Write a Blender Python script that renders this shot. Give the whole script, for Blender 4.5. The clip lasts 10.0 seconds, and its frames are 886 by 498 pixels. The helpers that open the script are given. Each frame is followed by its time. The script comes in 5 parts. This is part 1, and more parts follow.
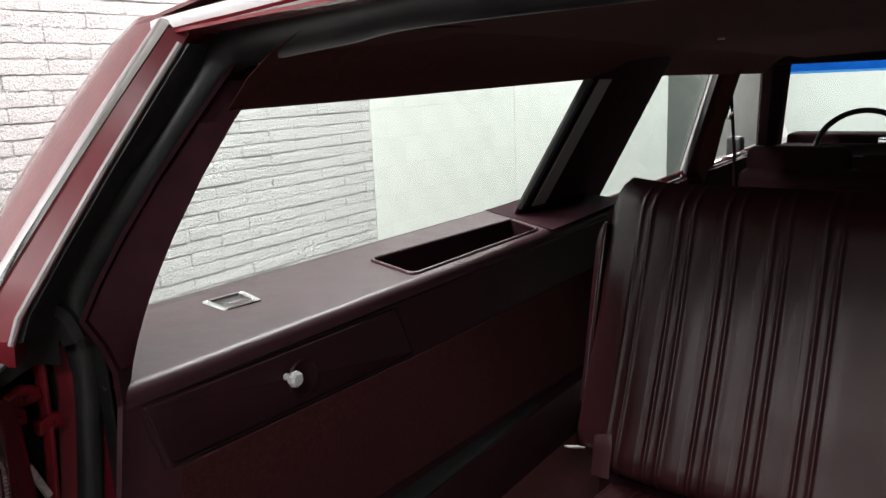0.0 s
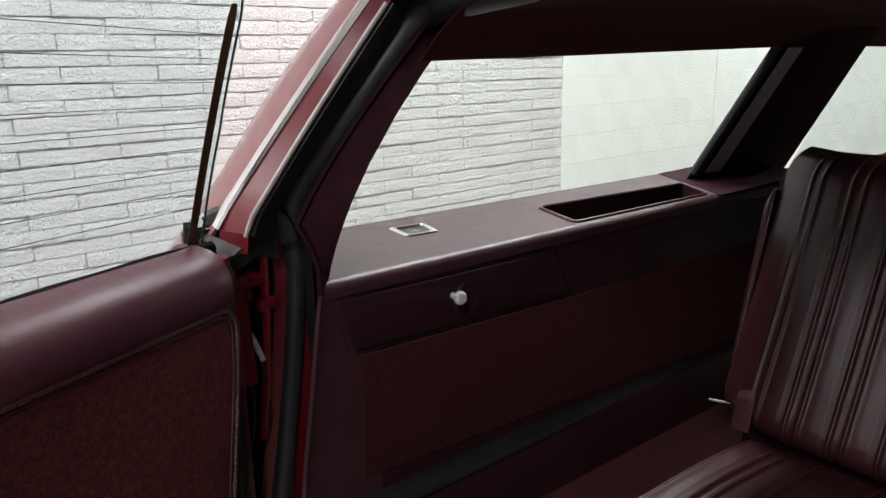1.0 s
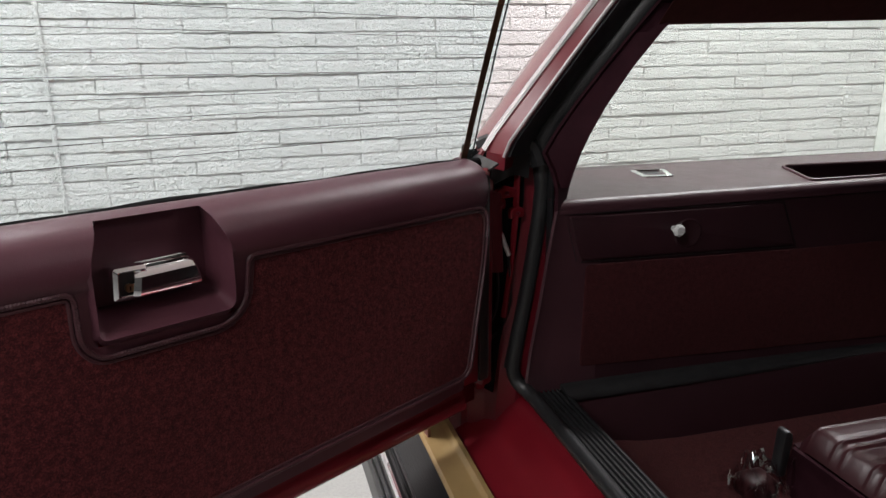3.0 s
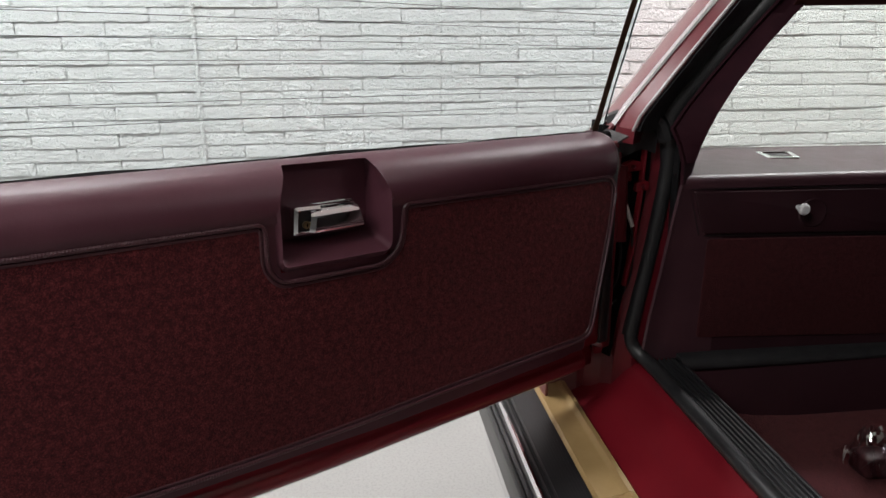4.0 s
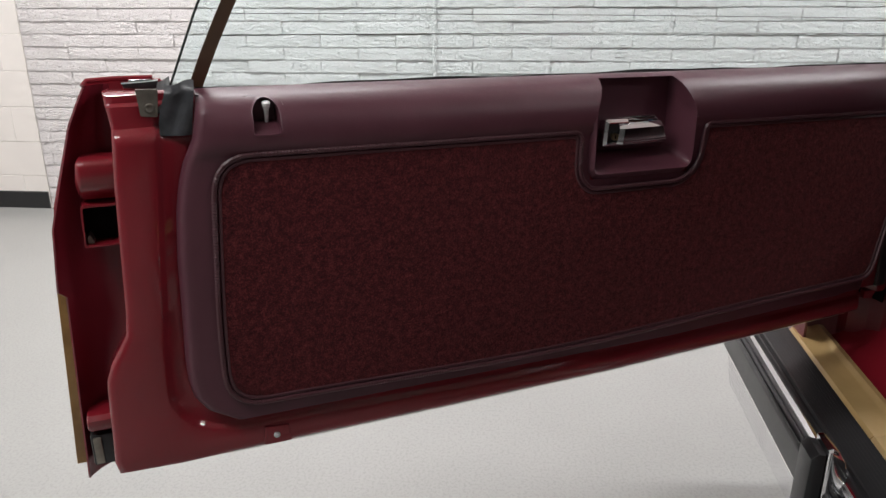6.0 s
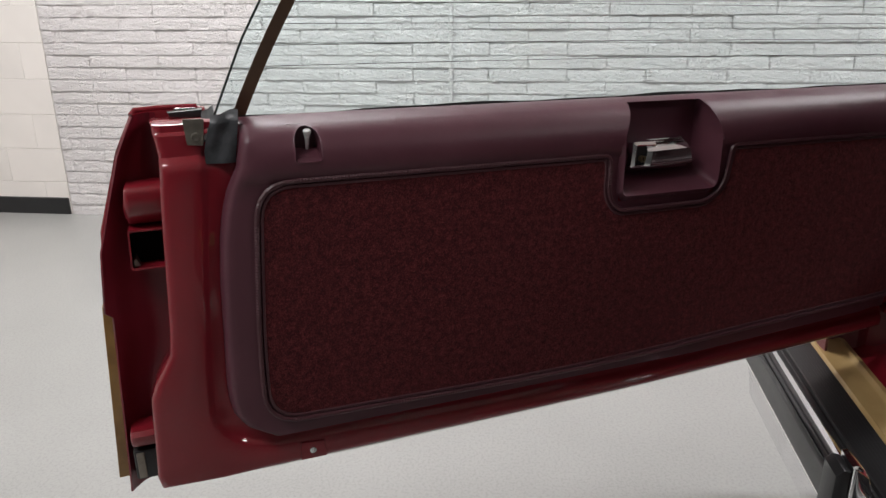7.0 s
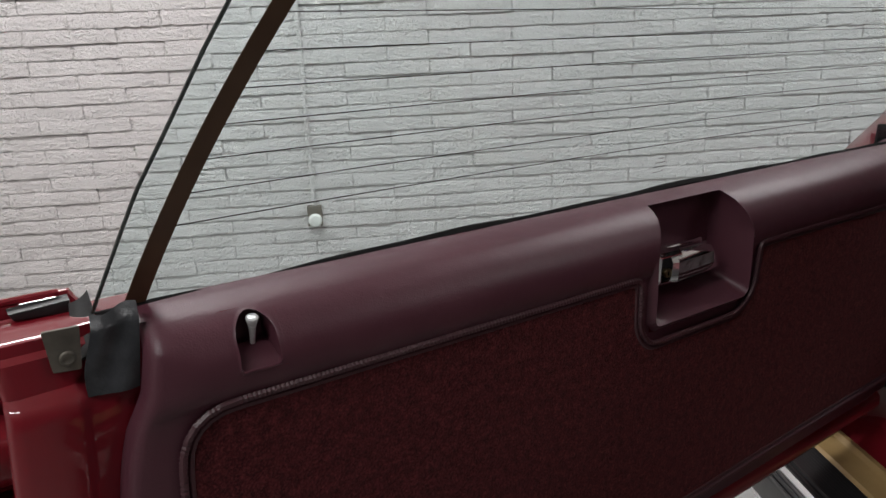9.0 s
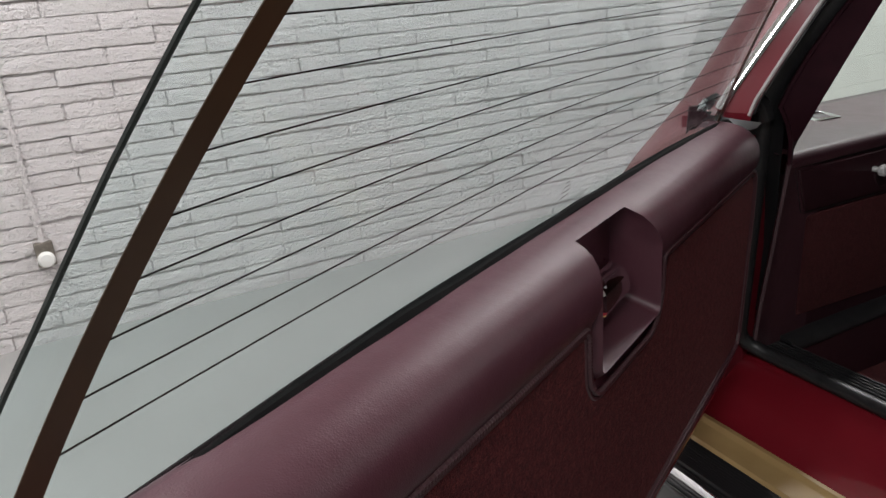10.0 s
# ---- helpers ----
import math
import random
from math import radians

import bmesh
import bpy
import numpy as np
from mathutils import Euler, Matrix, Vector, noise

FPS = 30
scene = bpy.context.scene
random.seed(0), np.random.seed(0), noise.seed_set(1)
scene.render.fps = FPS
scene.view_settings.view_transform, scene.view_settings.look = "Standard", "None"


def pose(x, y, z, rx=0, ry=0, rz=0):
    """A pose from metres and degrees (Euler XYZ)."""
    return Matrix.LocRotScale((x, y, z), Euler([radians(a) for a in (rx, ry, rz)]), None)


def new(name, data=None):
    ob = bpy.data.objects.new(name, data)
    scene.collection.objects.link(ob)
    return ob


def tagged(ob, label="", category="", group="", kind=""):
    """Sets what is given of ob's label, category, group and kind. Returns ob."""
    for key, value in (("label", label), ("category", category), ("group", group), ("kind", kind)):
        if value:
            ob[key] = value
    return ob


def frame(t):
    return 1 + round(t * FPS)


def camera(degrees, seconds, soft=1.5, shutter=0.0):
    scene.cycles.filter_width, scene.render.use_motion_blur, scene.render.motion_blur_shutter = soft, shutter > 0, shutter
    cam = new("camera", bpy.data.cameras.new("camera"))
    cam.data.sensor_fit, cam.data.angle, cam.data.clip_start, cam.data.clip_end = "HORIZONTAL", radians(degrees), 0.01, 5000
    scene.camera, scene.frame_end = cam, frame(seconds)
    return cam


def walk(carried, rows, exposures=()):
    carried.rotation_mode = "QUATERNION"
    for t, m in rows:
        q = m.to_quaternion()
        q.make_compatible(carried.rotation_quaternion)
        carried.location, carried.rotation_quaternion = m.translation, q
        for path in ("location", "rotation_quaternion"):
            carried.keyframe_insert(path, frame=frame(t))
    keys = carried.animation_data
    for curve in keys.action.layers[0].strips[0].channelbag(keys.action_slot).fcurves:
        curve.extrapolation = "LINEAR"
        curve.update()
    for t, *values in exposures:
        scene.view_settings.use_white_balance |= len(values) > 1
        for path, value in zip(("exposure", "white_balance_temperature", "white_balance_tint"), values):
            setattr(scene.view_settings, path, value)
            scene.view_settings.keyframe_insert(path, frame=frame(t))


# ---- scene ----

# ---------------------------------------------------------------- camera
cam = camera(61.29, 10.0)
WALK = [
    (0.0, pose(0.1361, -0.3400, 1.3558, 77.49, 2.46, 36.20)),
    (0.5, pose(0.2053, -0.3786, 1.3411, 76.17, 2.37, 45.78)),
    (1.0, pose(0.2715, -0.4290, 1.3360, 75.73, 1.06, 51.06)),
    (1.5, pose(0.3744, -0.4677, 1.3295, 75.20, 0.42, 55.70)),
    (2.0, pose(0.4559, -0.4874, 1.3277, 74.63, 0.17, 60.44)),
    (2.5, pose(0.5242, -0.4882, 1.3282, 74.29, 0.55, 68.15)),
    (3.0, pose(0.6098, -0.4873, 1.3211, 73.92, 0.48, 74.38)),
    (3.2, pose(0.6473, -0.4950, 1.3153, 74.05, 0.84, 77.82)),
    (4.3, pose(0.7352, -0.6130, 1.2780, 73.44, -0.03, 83.95)),
    (4.5, pose(0.7417, -0.6453, 1.2708, 73.09, 0.05, 85.68)),
    (5.0, pose(0.7475, -0.7097, 1.2484, 72.49, 0.40, 90.81)),
    (5.5, pose(0.7822, -0.7493, 1.2406, 71.29, 0.37, 94.72)),
    (5.7, pose(0.7995, -0.7572, 1.2362, 70.87, 0.26, 95.90)),
    (6.8, pose(0.8763, -0.7783, 1.2676, 70.50, 0.37, 97.30)),
    (7.0, pose(0.8478, -0.7937, 1.2773, 70.65, 0.49, 97.46)),
    (7.5, pose(0.7688, -0.7988, 1.2956, 71.63, 1.82, 102.30)),
    (8.0, pose(0.7025, -0.8697, 1.3253, 72.16, 2.95, 104.73)),
    (8.5, pose(0.6166, -0.9760, 1.3428, 72.63, 2.96, 97.07)),
    (9.0, pose(0.4899, -0.9956, 1.3356, 72.53, 2.21, 83.89)),
    (9.5, pose(0.3529, -1.0183, 1.3381, 72.07, 2.81, 73.68)),
    (10.0, pose(0.2413, -1.1204, 1.3791, 69.81, 4.14, 62.02)),
]
walk(cam, WALK, exposures=[(0.0, 0.82), (1.0, 0.68), (3.2, 0.66), (5.0, 0.58), (5.5, 0.58), (7.0, 0.42), (7.5, 0.24), (8.5, -0.06), (9.5, 0.06), (10.0, 0.18)])

# ---------------------------------------------------------------- light
world = bpy.data.worlds.new("room_air")
scene.world = world
world.use_nodes = True
world.node_tree.nodes["Background"].inputs[0].default_value = (0.80, 0.83, 0.80, 1)
world.node_tree.nodes["Background"].inputs[1].default_value = 0.02


def ceiling_lamp(x, y, sx, sy, watts):
    data = bpy.data.lights.new("ceiling_lamp", "AREA")
    data.shape, data.size, data.size_y, data.energy = "RECTANGLE", sx, sy, watts
    data.color = (1.0, 0.985, 0.995)
    ob = new("ceiling_lamp", data)
    ob.matrix_world = pose(x, y, 3.36)
    return ob


# Fixtures are assumed; the last lamp is boosted to brighten the end wall.
for lx, ly, w in ((-1.9, -2.2, 84), (-1.9, 2.2, 84), (-1.9, 6.6, 84), (1.3, -2.6, 60), (1.3, 4.0, 60), (-1.9, 12.0, 210)):
    ceiling_lamp(lx, ly, 0.30, 2.4, w)

# ---------------------------------------------------------------- materials


def shader(name):
    m = bpy.data.materials.new(name)
    m.use_nodes = True
    t = m.node_tree
    return m, t, t.nodes["Principled BSDF"]


def coords(t, scale=(1, 1, 1), kind="Object"):
    c = t.nodes.new("ShaderNodeTexCoord")
    mp = t.nodes.new("ShaderNodeMapping")
    mp.inputs["Scale"].default_value = scale
    t.links.new(c.outputs[kind], mp.inputs["Vector"])
    return mp.outputs["Vector"]


def noise_node(t, vec, scale, detail=4, rough=0.55):
    n = t.nodes.new("ShaderNodeTexNoise")
    n.inputs["Scale"].default_value, n.inputs["Detail"].default_value, n.inputs["Roughness"].default_value = scale, detail, rough
    t.links.new(vec, n.inputs["Vector"])
    return n.outputs["Fac"]


def ramp(t, fac, stops):
    r = t.nodes.new("ShaderNodeValToRGB")
    while len(r.color_ramp.elements) < len(stops):
        r.color_ramp.elements.new(0.5)
    for e, (p, c) in zip(r.color_ramp.elements, stops):
        e.position, e.color = p, (*c, 1)
    t.links.new(fac, r.inputs["Fac"])
    return r.outputs["Color"]


def bump(t, b, height, strength, dist, into=None):
    n = t.nodes.new("ShaderNodeBump")
    n.inputs["Strength"].default_value, n.inputs["Distance"].default_value = strength, dist
    t.links.new(height, n.inputs["Height"])
    if into:
        t.links.new(into, n.inputs["Normal"])
    t.links.new(n.outputs["Normal"], b.inputs["Normal"])
    return n.outputs["Normal"]


def surface(name, dark, light, scale, rough, metal=0.0, coat=0.0, grain=None, wear=None, spec=0.5, rough_var=0.06):
    """Two-scale colour variation, grain bump (scale, strength, distance) and a roughness that varies."""
    m, t, b = shader(name)
    v = coords(t)
    big = noise_node(t, v, scale, 5)
    col = ramp(t, big, ((0.3, dark), (0.7, light)))
    t.links.new(col, b.inputs["Base Color"])
    b.inputs["Metallic"].default_value = metal
    b.inputs["Specular IOR Level"].default_value = spec
    b.inputs["Coat Weight"].default_value = coat
    b.inputs["Coat Roughness"].default_value = 0.025
    b.inputs["Coat IOR"].default_value = 1.5
    fine = noise_node(t, v, scale * 9 if wear is None else wear, 3)
    mr = t.nodes.new("ShaderNodeMapRange")
    mr.inputs["To Min"].default_value, mr.inputs["To Max"].default_value = max(0.02, rough - rough_var), rough + rough_var
    t.links.new(fine, mr.inputs["Value"])
    t.links.new(mr.outputs["Result"], b.inputs["Roughness"])
    if grain:
        g = noise_node(t, v, grain[0], 3, 0.6)
        bump(t, b, g, grain[1], grain[2])
    return m


def leather(name, dark, light, rough, cell=420, spec=0.5, folds=0.01):
    m, t, b = shader(name)
    b.inputs["Specular IOR Level"].default_value = spec
    v = coords(t)
    col = ramp(t, noise_node(t, v, 7, 5), ((0.3, dark), (0.7, light)))
    t.links.new(col, b.inputs["Base Color"])
    vo = t.nodes.new("ShaderNodeTexVoronoi")
    vo.inputs["Scale"].default_value = cell
    vo.feature = "DISTANCE_TO_EDGE"
    t.links.new(v, vo.inputs["Vector"])
    n1 = bump(t, b, vo.outputs["Distance"], 0.12, 0.002)
    bump(t, b, noise_node(t, v, 26, 4), 0.10, folds, n1)
    mr = t.nodes.new("ShaderNodeMapRange")
    mr.inputs["To Min"].default_value, mr.inputs["To Max"].default_value = rough - 0.07, rough + 0.09
    t.links.new(noise_node(t, v, 15, 4), mr.inputs["Value"])
    t.links.new(mr.outputs["Result"], b.inputs["Roughness"])
    return m


def carpet(name, a, b_, c):
    m, t, b = shader(name)
    v = coords(t)
    pile = noise_node(t, v, 420, 3, 0.75)
    clump = noise_node(t, v, 95, 5, 0.75)
    mix = t.nodes.new("ShaderNodeMath")
    mix.operation = "MULTIPLY_ADD"
    t.links.new(pile, mix.inputs[0])
    mix.inputs[1].default_value = 0.55
    add = t.nodes.new("ShaderNodeMath")
    add.operation = "MULTIPLY"
    t.links.new(clump, add.inputs[0])
    add.inputs[1].default_value = 0.48
    t.links.new(add.outputs[0], mix.inputs[2])
    col = ramp(t, mix.outputs[0], ((0.40, a), (0.52, b_), (0.645, c)))
    t.links.new(col, b.inputs["Base Color"])
    b.inputs["Roughness"].default_value = 0.95
    b.inputs["Specular IOR Level"].default_value = 0.12
    b.inputs["Sheen Weight"].default_value = 0.25
    b.inputs["Sheen Tint"].default_value = (0.5, 0.2, 0.2, 1)
    bump(t, b, mix.outputs[0], 0.9, 0.006)
    return m


def painted_masonry(name, tint, relief, dist):
    m, t, b = shader(name)
    v = coords(t)
    oi = t.nodes.new("ShaderNodeObjectInfo")
    big = noise_node(t, v, 2.2, 5)
    col = ramp(t, big, ((0.25, tuple(k * 0.92 for k in tint)), (0.75, tint)))
    hsv = t.nodes.new("ShaderNodeHueSaturation")
    mr = t.nodes.new("ShaderNodeMapRange")
    mr.inputs["To Min"].default_value, mr.inputs["To Max"].default_value = 0.975, 1.02
    t.links.new(oi.outputs["Random"], mr.inputs["Value"])
    t.links.new(mr.outputs["Result"], hsv.inputs["Value"])
    t.links.new(col, hsv.inputs["Color"])
    t.links.new(hsv.outputs["Color"], b.inputs["Base Color"])
    b.inputs["Roughness"].default_value = 0.62
    w = coords(t, (1, 1, 1.35))
    chips = noise_node(t, w, relief, 6, 0.62)
    n1 = bump(t, b, chips, 1.0 if dist > 0.005 else 0.4, dist)
    if dist > 0.005:
        pits = ramp(t, noise_node(t, w, relief * 1.7, 3, 0.6), ((0.36, (0, 0, 0)), (0.46, (1, 1, 1))))
        n1 = bump(t, b, pits, 0.5, 0.004, n1)
    bump(t, b, noise_node(t, v, 210, 3, 0.7), 0.25 if dist < 0.005 else 0.6, 0.002 if dist < 0.005 else 0.006, n1)
    return m


def glass(name, tint, gloss=1.0, least=0.025):
    m, t, b = shader(name)
    t.nodes.remove(b)
    out = t.nodes["Material Output"]
    tr, gl, mx, lw, pw = (t.nodes.new(k) for k in ("ShaderNodeBsdfTransparent", "ShaderNodeBsdfGlossy", "ShaderNodeMixShader", "ShaderNodeLayerWeight", "ShaderNodeMath"))
    tr.inputs["Color"].default_value = (*tint, 1)
    gl.inputs["Roughness"].default_value = 0.01
    gl.inputs["Color"].default_value = (gloss, gloss, gloss, 1)
    lw.inputs["Blend"].default_value = 0.5
    pw.operation, pw.inputs[1].default_value = "POWER", 4.0
    t.links.new(lw.outputs["Facing"], pw.inputs[0])
    sc = t.nodes.new("ShaderNodeMath")
    sc.operation, sc.inputs[1].default_value, sc.inputs[2].default_value = "MULTIPLY_ADD", 0.55, least
    t.links.new(pw.outputs[0], sc.inputs[0])
    t.links.new(sc.outputs[0], mx.inputs[0])
    t.links.new(tr.outputs[0], mx.inputs[1])
    t.links.new(gl.outputs[0], mx.inputs[2])
    t.links.new(mx.outputs[0], out.inputs["Surface"])
    return m


VINYL = leather("maroon_vinyl", (0.073, 0.0224, 0.0328), (0.089, 0.0292, 0.0416), 0.41, spec=0.40)
SHELFVINYL = leather("maroon_shelf_vinyl", (0.044, 0.017, 0.022), (0.056, 0.022, 0.028), 0.36, spec=0.5)
TRIM = leather("maroon_moulded_plastic", (0.024, 0.008, 0.011), (0.034, 0.011, 0.015), 0.46, 600, spec=0.32)
SEAT = leather("maroon_seat_leather", (0.026, 0.0060, 0.0080), (0.036, 0.0088, 0.0112), 0.36, 300, spec=0.40, folds=0.0025)
PIPING = leather("maroon_piping", (0.052, 0.017, 0.0225), (0.066, 0.022, 0.0285), 0.42)
CARPET = carpet("maroon_pile_carpet", (0.021, 0.0048, 0.0060), (0.070, 0.0115, 0.0148), (0.165, 0.034, 0.036))
FLOOR_CARPET = carpet("floor_carpet", (0.019, 0.0046, 0.0058), (0.046, 0.0088, 0.011), (0.074, 0.018, 0.020))
MATT = surface("maroon_matt_trim", (0.023, 0.0068, 0.0105), (0.033, 0.0098, 0.0148), 24, 0.7, grain=(420, 0.25, 0.002), spec=0.06)
# Near-black maroon: the dimness of the front cabin is put into the colour.
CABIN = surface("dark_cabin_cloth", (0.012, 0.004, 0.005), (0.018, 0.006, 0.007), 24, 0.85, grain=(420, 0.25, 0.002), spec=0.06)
HEADLINER = surface("maroon_headliner_cloth", (0.060, 0.020, 0.019), (0.078, 0.026, 0.024), 60, 0.9, grain=(700, 0.4, 0.002), spec=0.05)
PAINT = surface("red_car_paint", (0.165, 0.0064, 0.0132), (0.195, 0.0085, 0.0168), 4, 0.50, spec=0.15, coat=1.0, grain=(40, 0.015, 0.002), rough_var=0.04)
# Same red paint, darker and uncoated, so the recessed jambs show no reflections.
JAMB = surface("unpolished_red_jamb_paint", (0.118, 0.0060, 0.0130), (0.142, 0.0080, 0.0165), 9, 0.36, spec=0.5, grain=(70, 0.05, 0.002))
QUARTER = surface("maroon_roof_vinyl", (0.165, 0.044, 0.050), (0.205, 0.060, 0.066), 30, 0.38, coat=0.9, grain=(240, 0.25, 0.002))
CHROME = surface("bright_chrome", (0.84, 0.84, 0.86), (0.92, 0.92, 0.93), 12, 0.06, metal=1.0, rough_var=0.03)
DULL = surface("dull_zinc_steel", (0.20, 0.18, 0.15), (0.34, 0.31, 0.27), 40, 0.48, metal=0.8)
BRONZE = surface("dull_bronze_plate", (0.085, 0.076, 0.064), (0.150, 0.135, 0.112), 60, 0.5, metal=0.4)
# Pale colour carries the bright reflections of the knob and lock pin.
CRYSTAL = surface("bright_facet_plastic", (0.50, 0.50, 0.50), (0.80, 0.80, 0.79), 220, 0.10, coat=0.6)
FELT = surface("black_felt_seal", (0.004, 0.004, 0.004), (0.009, 0.008, 0.008), 60, 0.8, spec=0.05, grain=(260, 0.3, 0.002))
PALE = surface("pale_sealer", (0.34, 0.27, 0.26), (0.46, 0.38, 0.36), 60, 0.6)
# Near-black; the shade inside holes and recesses is put into this colour.
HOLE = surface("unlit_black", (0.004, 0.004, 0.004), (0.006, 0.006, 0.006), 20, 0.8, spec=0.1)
BRASS = surface("old_brass", (0.30, 0.22, 0.12), (0.42, 0.33, 0.19), 60, 0.3, metal=1.0)
RUBBER = surface("black_rubber", (0.013, 0.013, 0.014), (0.025, 0.025, 0.026), 30, 0.40, grain=(300, 0.12, 0.002), spec=0.50)
GREYSTRIP = surface("grey_strip_plastic", (0.030, 0.030, 0.030), (0.048, 0.048, 0.047), 30, 0.42)
BLACK = surface("black_plastic", (0.012, 0.012, 0.013), (0.018, 0.018, 0.019), 20, 0.38)
GREYRUB = surface("worn_grey_rubber_flap", (0.014, 0.015, 0.017), (0.046, 0.048, 0.053), 45, 0.36, grain=(120, 0.3, 0.003))
GOLD = surface("tan_bumper_filler", (0.33, 0.215, 0.085), (0.42, 0.285, 0.125), 9, 0.45, grain=(160, 0.08, 0.002))
WOOD = surface("woodgrain_film", (0.17, 0.085, 0.022), (0.27, 0.150, 0.045), 24, 0.4)
BAND = surface("dark_bronze_glass_band", (0.080, 0.042, 0.021), (0.110, 0.060, 0.030), 20, 0.35)
WIRE = surface("defroster_wire", (0.010, 0.008, 0.007), (0.018, 0.013, 0.011), 40, 0.6, spec=0.1)
BRICK = painted_masonry("white_painted_split_brick", (0.95, 0.905, 0.895), 75, 0.027)
# Lighter copy of the same block paint; the shift in light is put into colour.
PLAINBLOCK = painted_masonry("clean_white_painted_block", (0.84, 0.835, 0.80), 90, 0.0008)
BLOCK = painted_masonry("white_painted_block", (0.78, 0.735, 0.695), 90, 0.0015)
MORTAR = surface("painted_mortar", (0.78, 0.745, 0.735), (0.84, 0.80, 0.79), 14, 0.8, grain=(130, 0.5, 0.004))
BASE = surface("black_baseboard_rubber", (0.008, 0.008, 0.009), (0.014, 0.014, 0.015), 9, 0.45)
WHITE = surface("white_wall_paint", (0.74, 0.74, 0.71), (0.80, 0.80, 0.77), 2, 0.6)
GREYWALL = surface("grey_wall_paint", (0.15, 0.15, 0.147), (0.19, 0.19, 0.185), 2, 0.6)
PALEWALL = surface("pale_grey_wall_paint", (0.56, 0.55, 0.53), (0.63, 0.62, 0.60), 2, 0.6)
GREYDOOR = surface("grey_door_paint", (0.075, 0.080, 0.074), (0.100, 0.106, 0.098), 3, 0.5)
GLASS = glass("clear_green_tinted_glass", (0.925, 0.985, 0.985), 0.8)
SIDEGLASS = glass("side_glass", (0.905, 0.960, 0.940), 0.5)
BLUEGLASS = glass("blue_shade_band_glass", (0.10, 0.36, 0.80), 0.3)
PALEBLUE = glass("pale_blue_shade_glass", (0.32, 0.62, 0.95), 0.3)


def floor_material():
    m, t, b = shader("grey_speckled_floor")
    v = coords(t)
    base = ramp(t, noise_node(t, v, 1.3, 5), ((0.3, (0.290, 0.290, 0.279)), (0.7, (0.326, 0.326, 0.315))))
    speck = ramp(t, noise_node(t, v, 120, 2, 0.7), ((0.38, (0.80, 0.80, 0.80)), (0.5, (1.0, 1.0, 1.0)), (0.66, (1.07, 1.07, 1.06))))
    mul = t.nodes.new("ShaderNodeMixRGB")
    mul.blend_type, mul.inputs[0].default_value = "MULTIPLY", 0.55
    t.links.new(base, mul.inputs[1])
    t.links.new(speck, mul.inputs[2])
    t.links.new(mul.outputs[0], b.inputs["Base Color"])
    b.inputs["Roughness"].default_value = 0.30
    bump(t, b, noise_node(t, v, 60, 3), 0.06, 0.003)
    return m


FLOOR = floor_material()

# ---------------------------------------------------------------- mesh helpers


def part(name, bm, material, parent=None, label="", smooth=35, m=None):
    me = bpy.data.meshes.new(name)
    bmesh.ops.recalc_face_normals(bm, faces=bm.faces)
    bm.to_mesh(me)
    bm.free()
    me.materials.append(material)
    if smooth:
        me.polygons.foreach_set("use_smooth", [True] * len(me.polygons))
        me.set_sharp_from_angle(angle=radians(smooth))
    ob = new(name, me)
    if parent:
        ob.parent = parent
    if m is not None:
        ob.matrix_basis = m
    if label:
        tagged(ob, label)
    return ob


def box(bm, lo, hi, bev=0.0, seg=2):
    vs = [bm.verts.new((x, y, z)) for x in (lo[0], hi[0]) for y in (lo[1], hi[1]) for z in (lo[2], hi[2])]
    fs = [bm.faces.new([vs[i] for i in q]) for q in ((0, 1, 3, 2), (4, 6, 7, 5), (0, 4, 5, 1), (2, 3, 7, 6), (0, 2, 6, 4), (1, 5, 7, 3))]
    if bev:
        es = list({e for f in fs for e in f.edges})
        bmesh.ops.bevel(bm, geom=es, offset=bev, segments=seg, profile=0.5, affect="EDGES")
    return bm


def boxm(lo, hi, bev=0.0, seg=2):
    return box(bmesh.new(), lo, hi, bev, seg)


def loft(bm, rings, closed=True, caps=True):
    vs = [[bm.verts.new(p) for p in r] for r in rings]
    n = len(vs[0])
    for a, b in zip(vs, vs[1:]):
        for i in range(n if closed else n - 1):
            j = (i + 1) % n
            bm.faces.new((a[i], a[j], b[j], b[i]))
    if caps and closed:
        bm.faces.new(vs[0][::-1])
        bm.faces.new(vs[-1])
    return bm


def loftm(rings, closed=True, caps=True):
    return loft(bmesh.new(), rings, closed, caps)


def prism(pts, a, b, put, bev=0.0, seg=2):
    """Polygon pts (p, q) drawn out from a to b; put(p, q, r) gives the place."""
    bm = bmesh.new()
    lo = [bm.verts.new(put(p, q, a)) for p, q in pts]
    hi = [bm.verts.new(put(p, q, b)) for p, q in pts]
    f0, f1 = bm.faces.new(lo[::-1]), bm.faces.new(hi)
    n = len(pts)
    for i in range(n):
        j = (i + 1) % n
        bm.faces.new((lo[i], lo[j], hi[j], hi[i]))
    if bev:
        bmesh.ops.bevel(bm, geom=list(f0.edges) + list(f1.edges), offset=bev, segments=seg, profile=0.5, affect="EDGES")
    bmesh.ops.triangulate(bm, faces=[f for f in bm.faces if len(f.verts) > 4])
    return bm


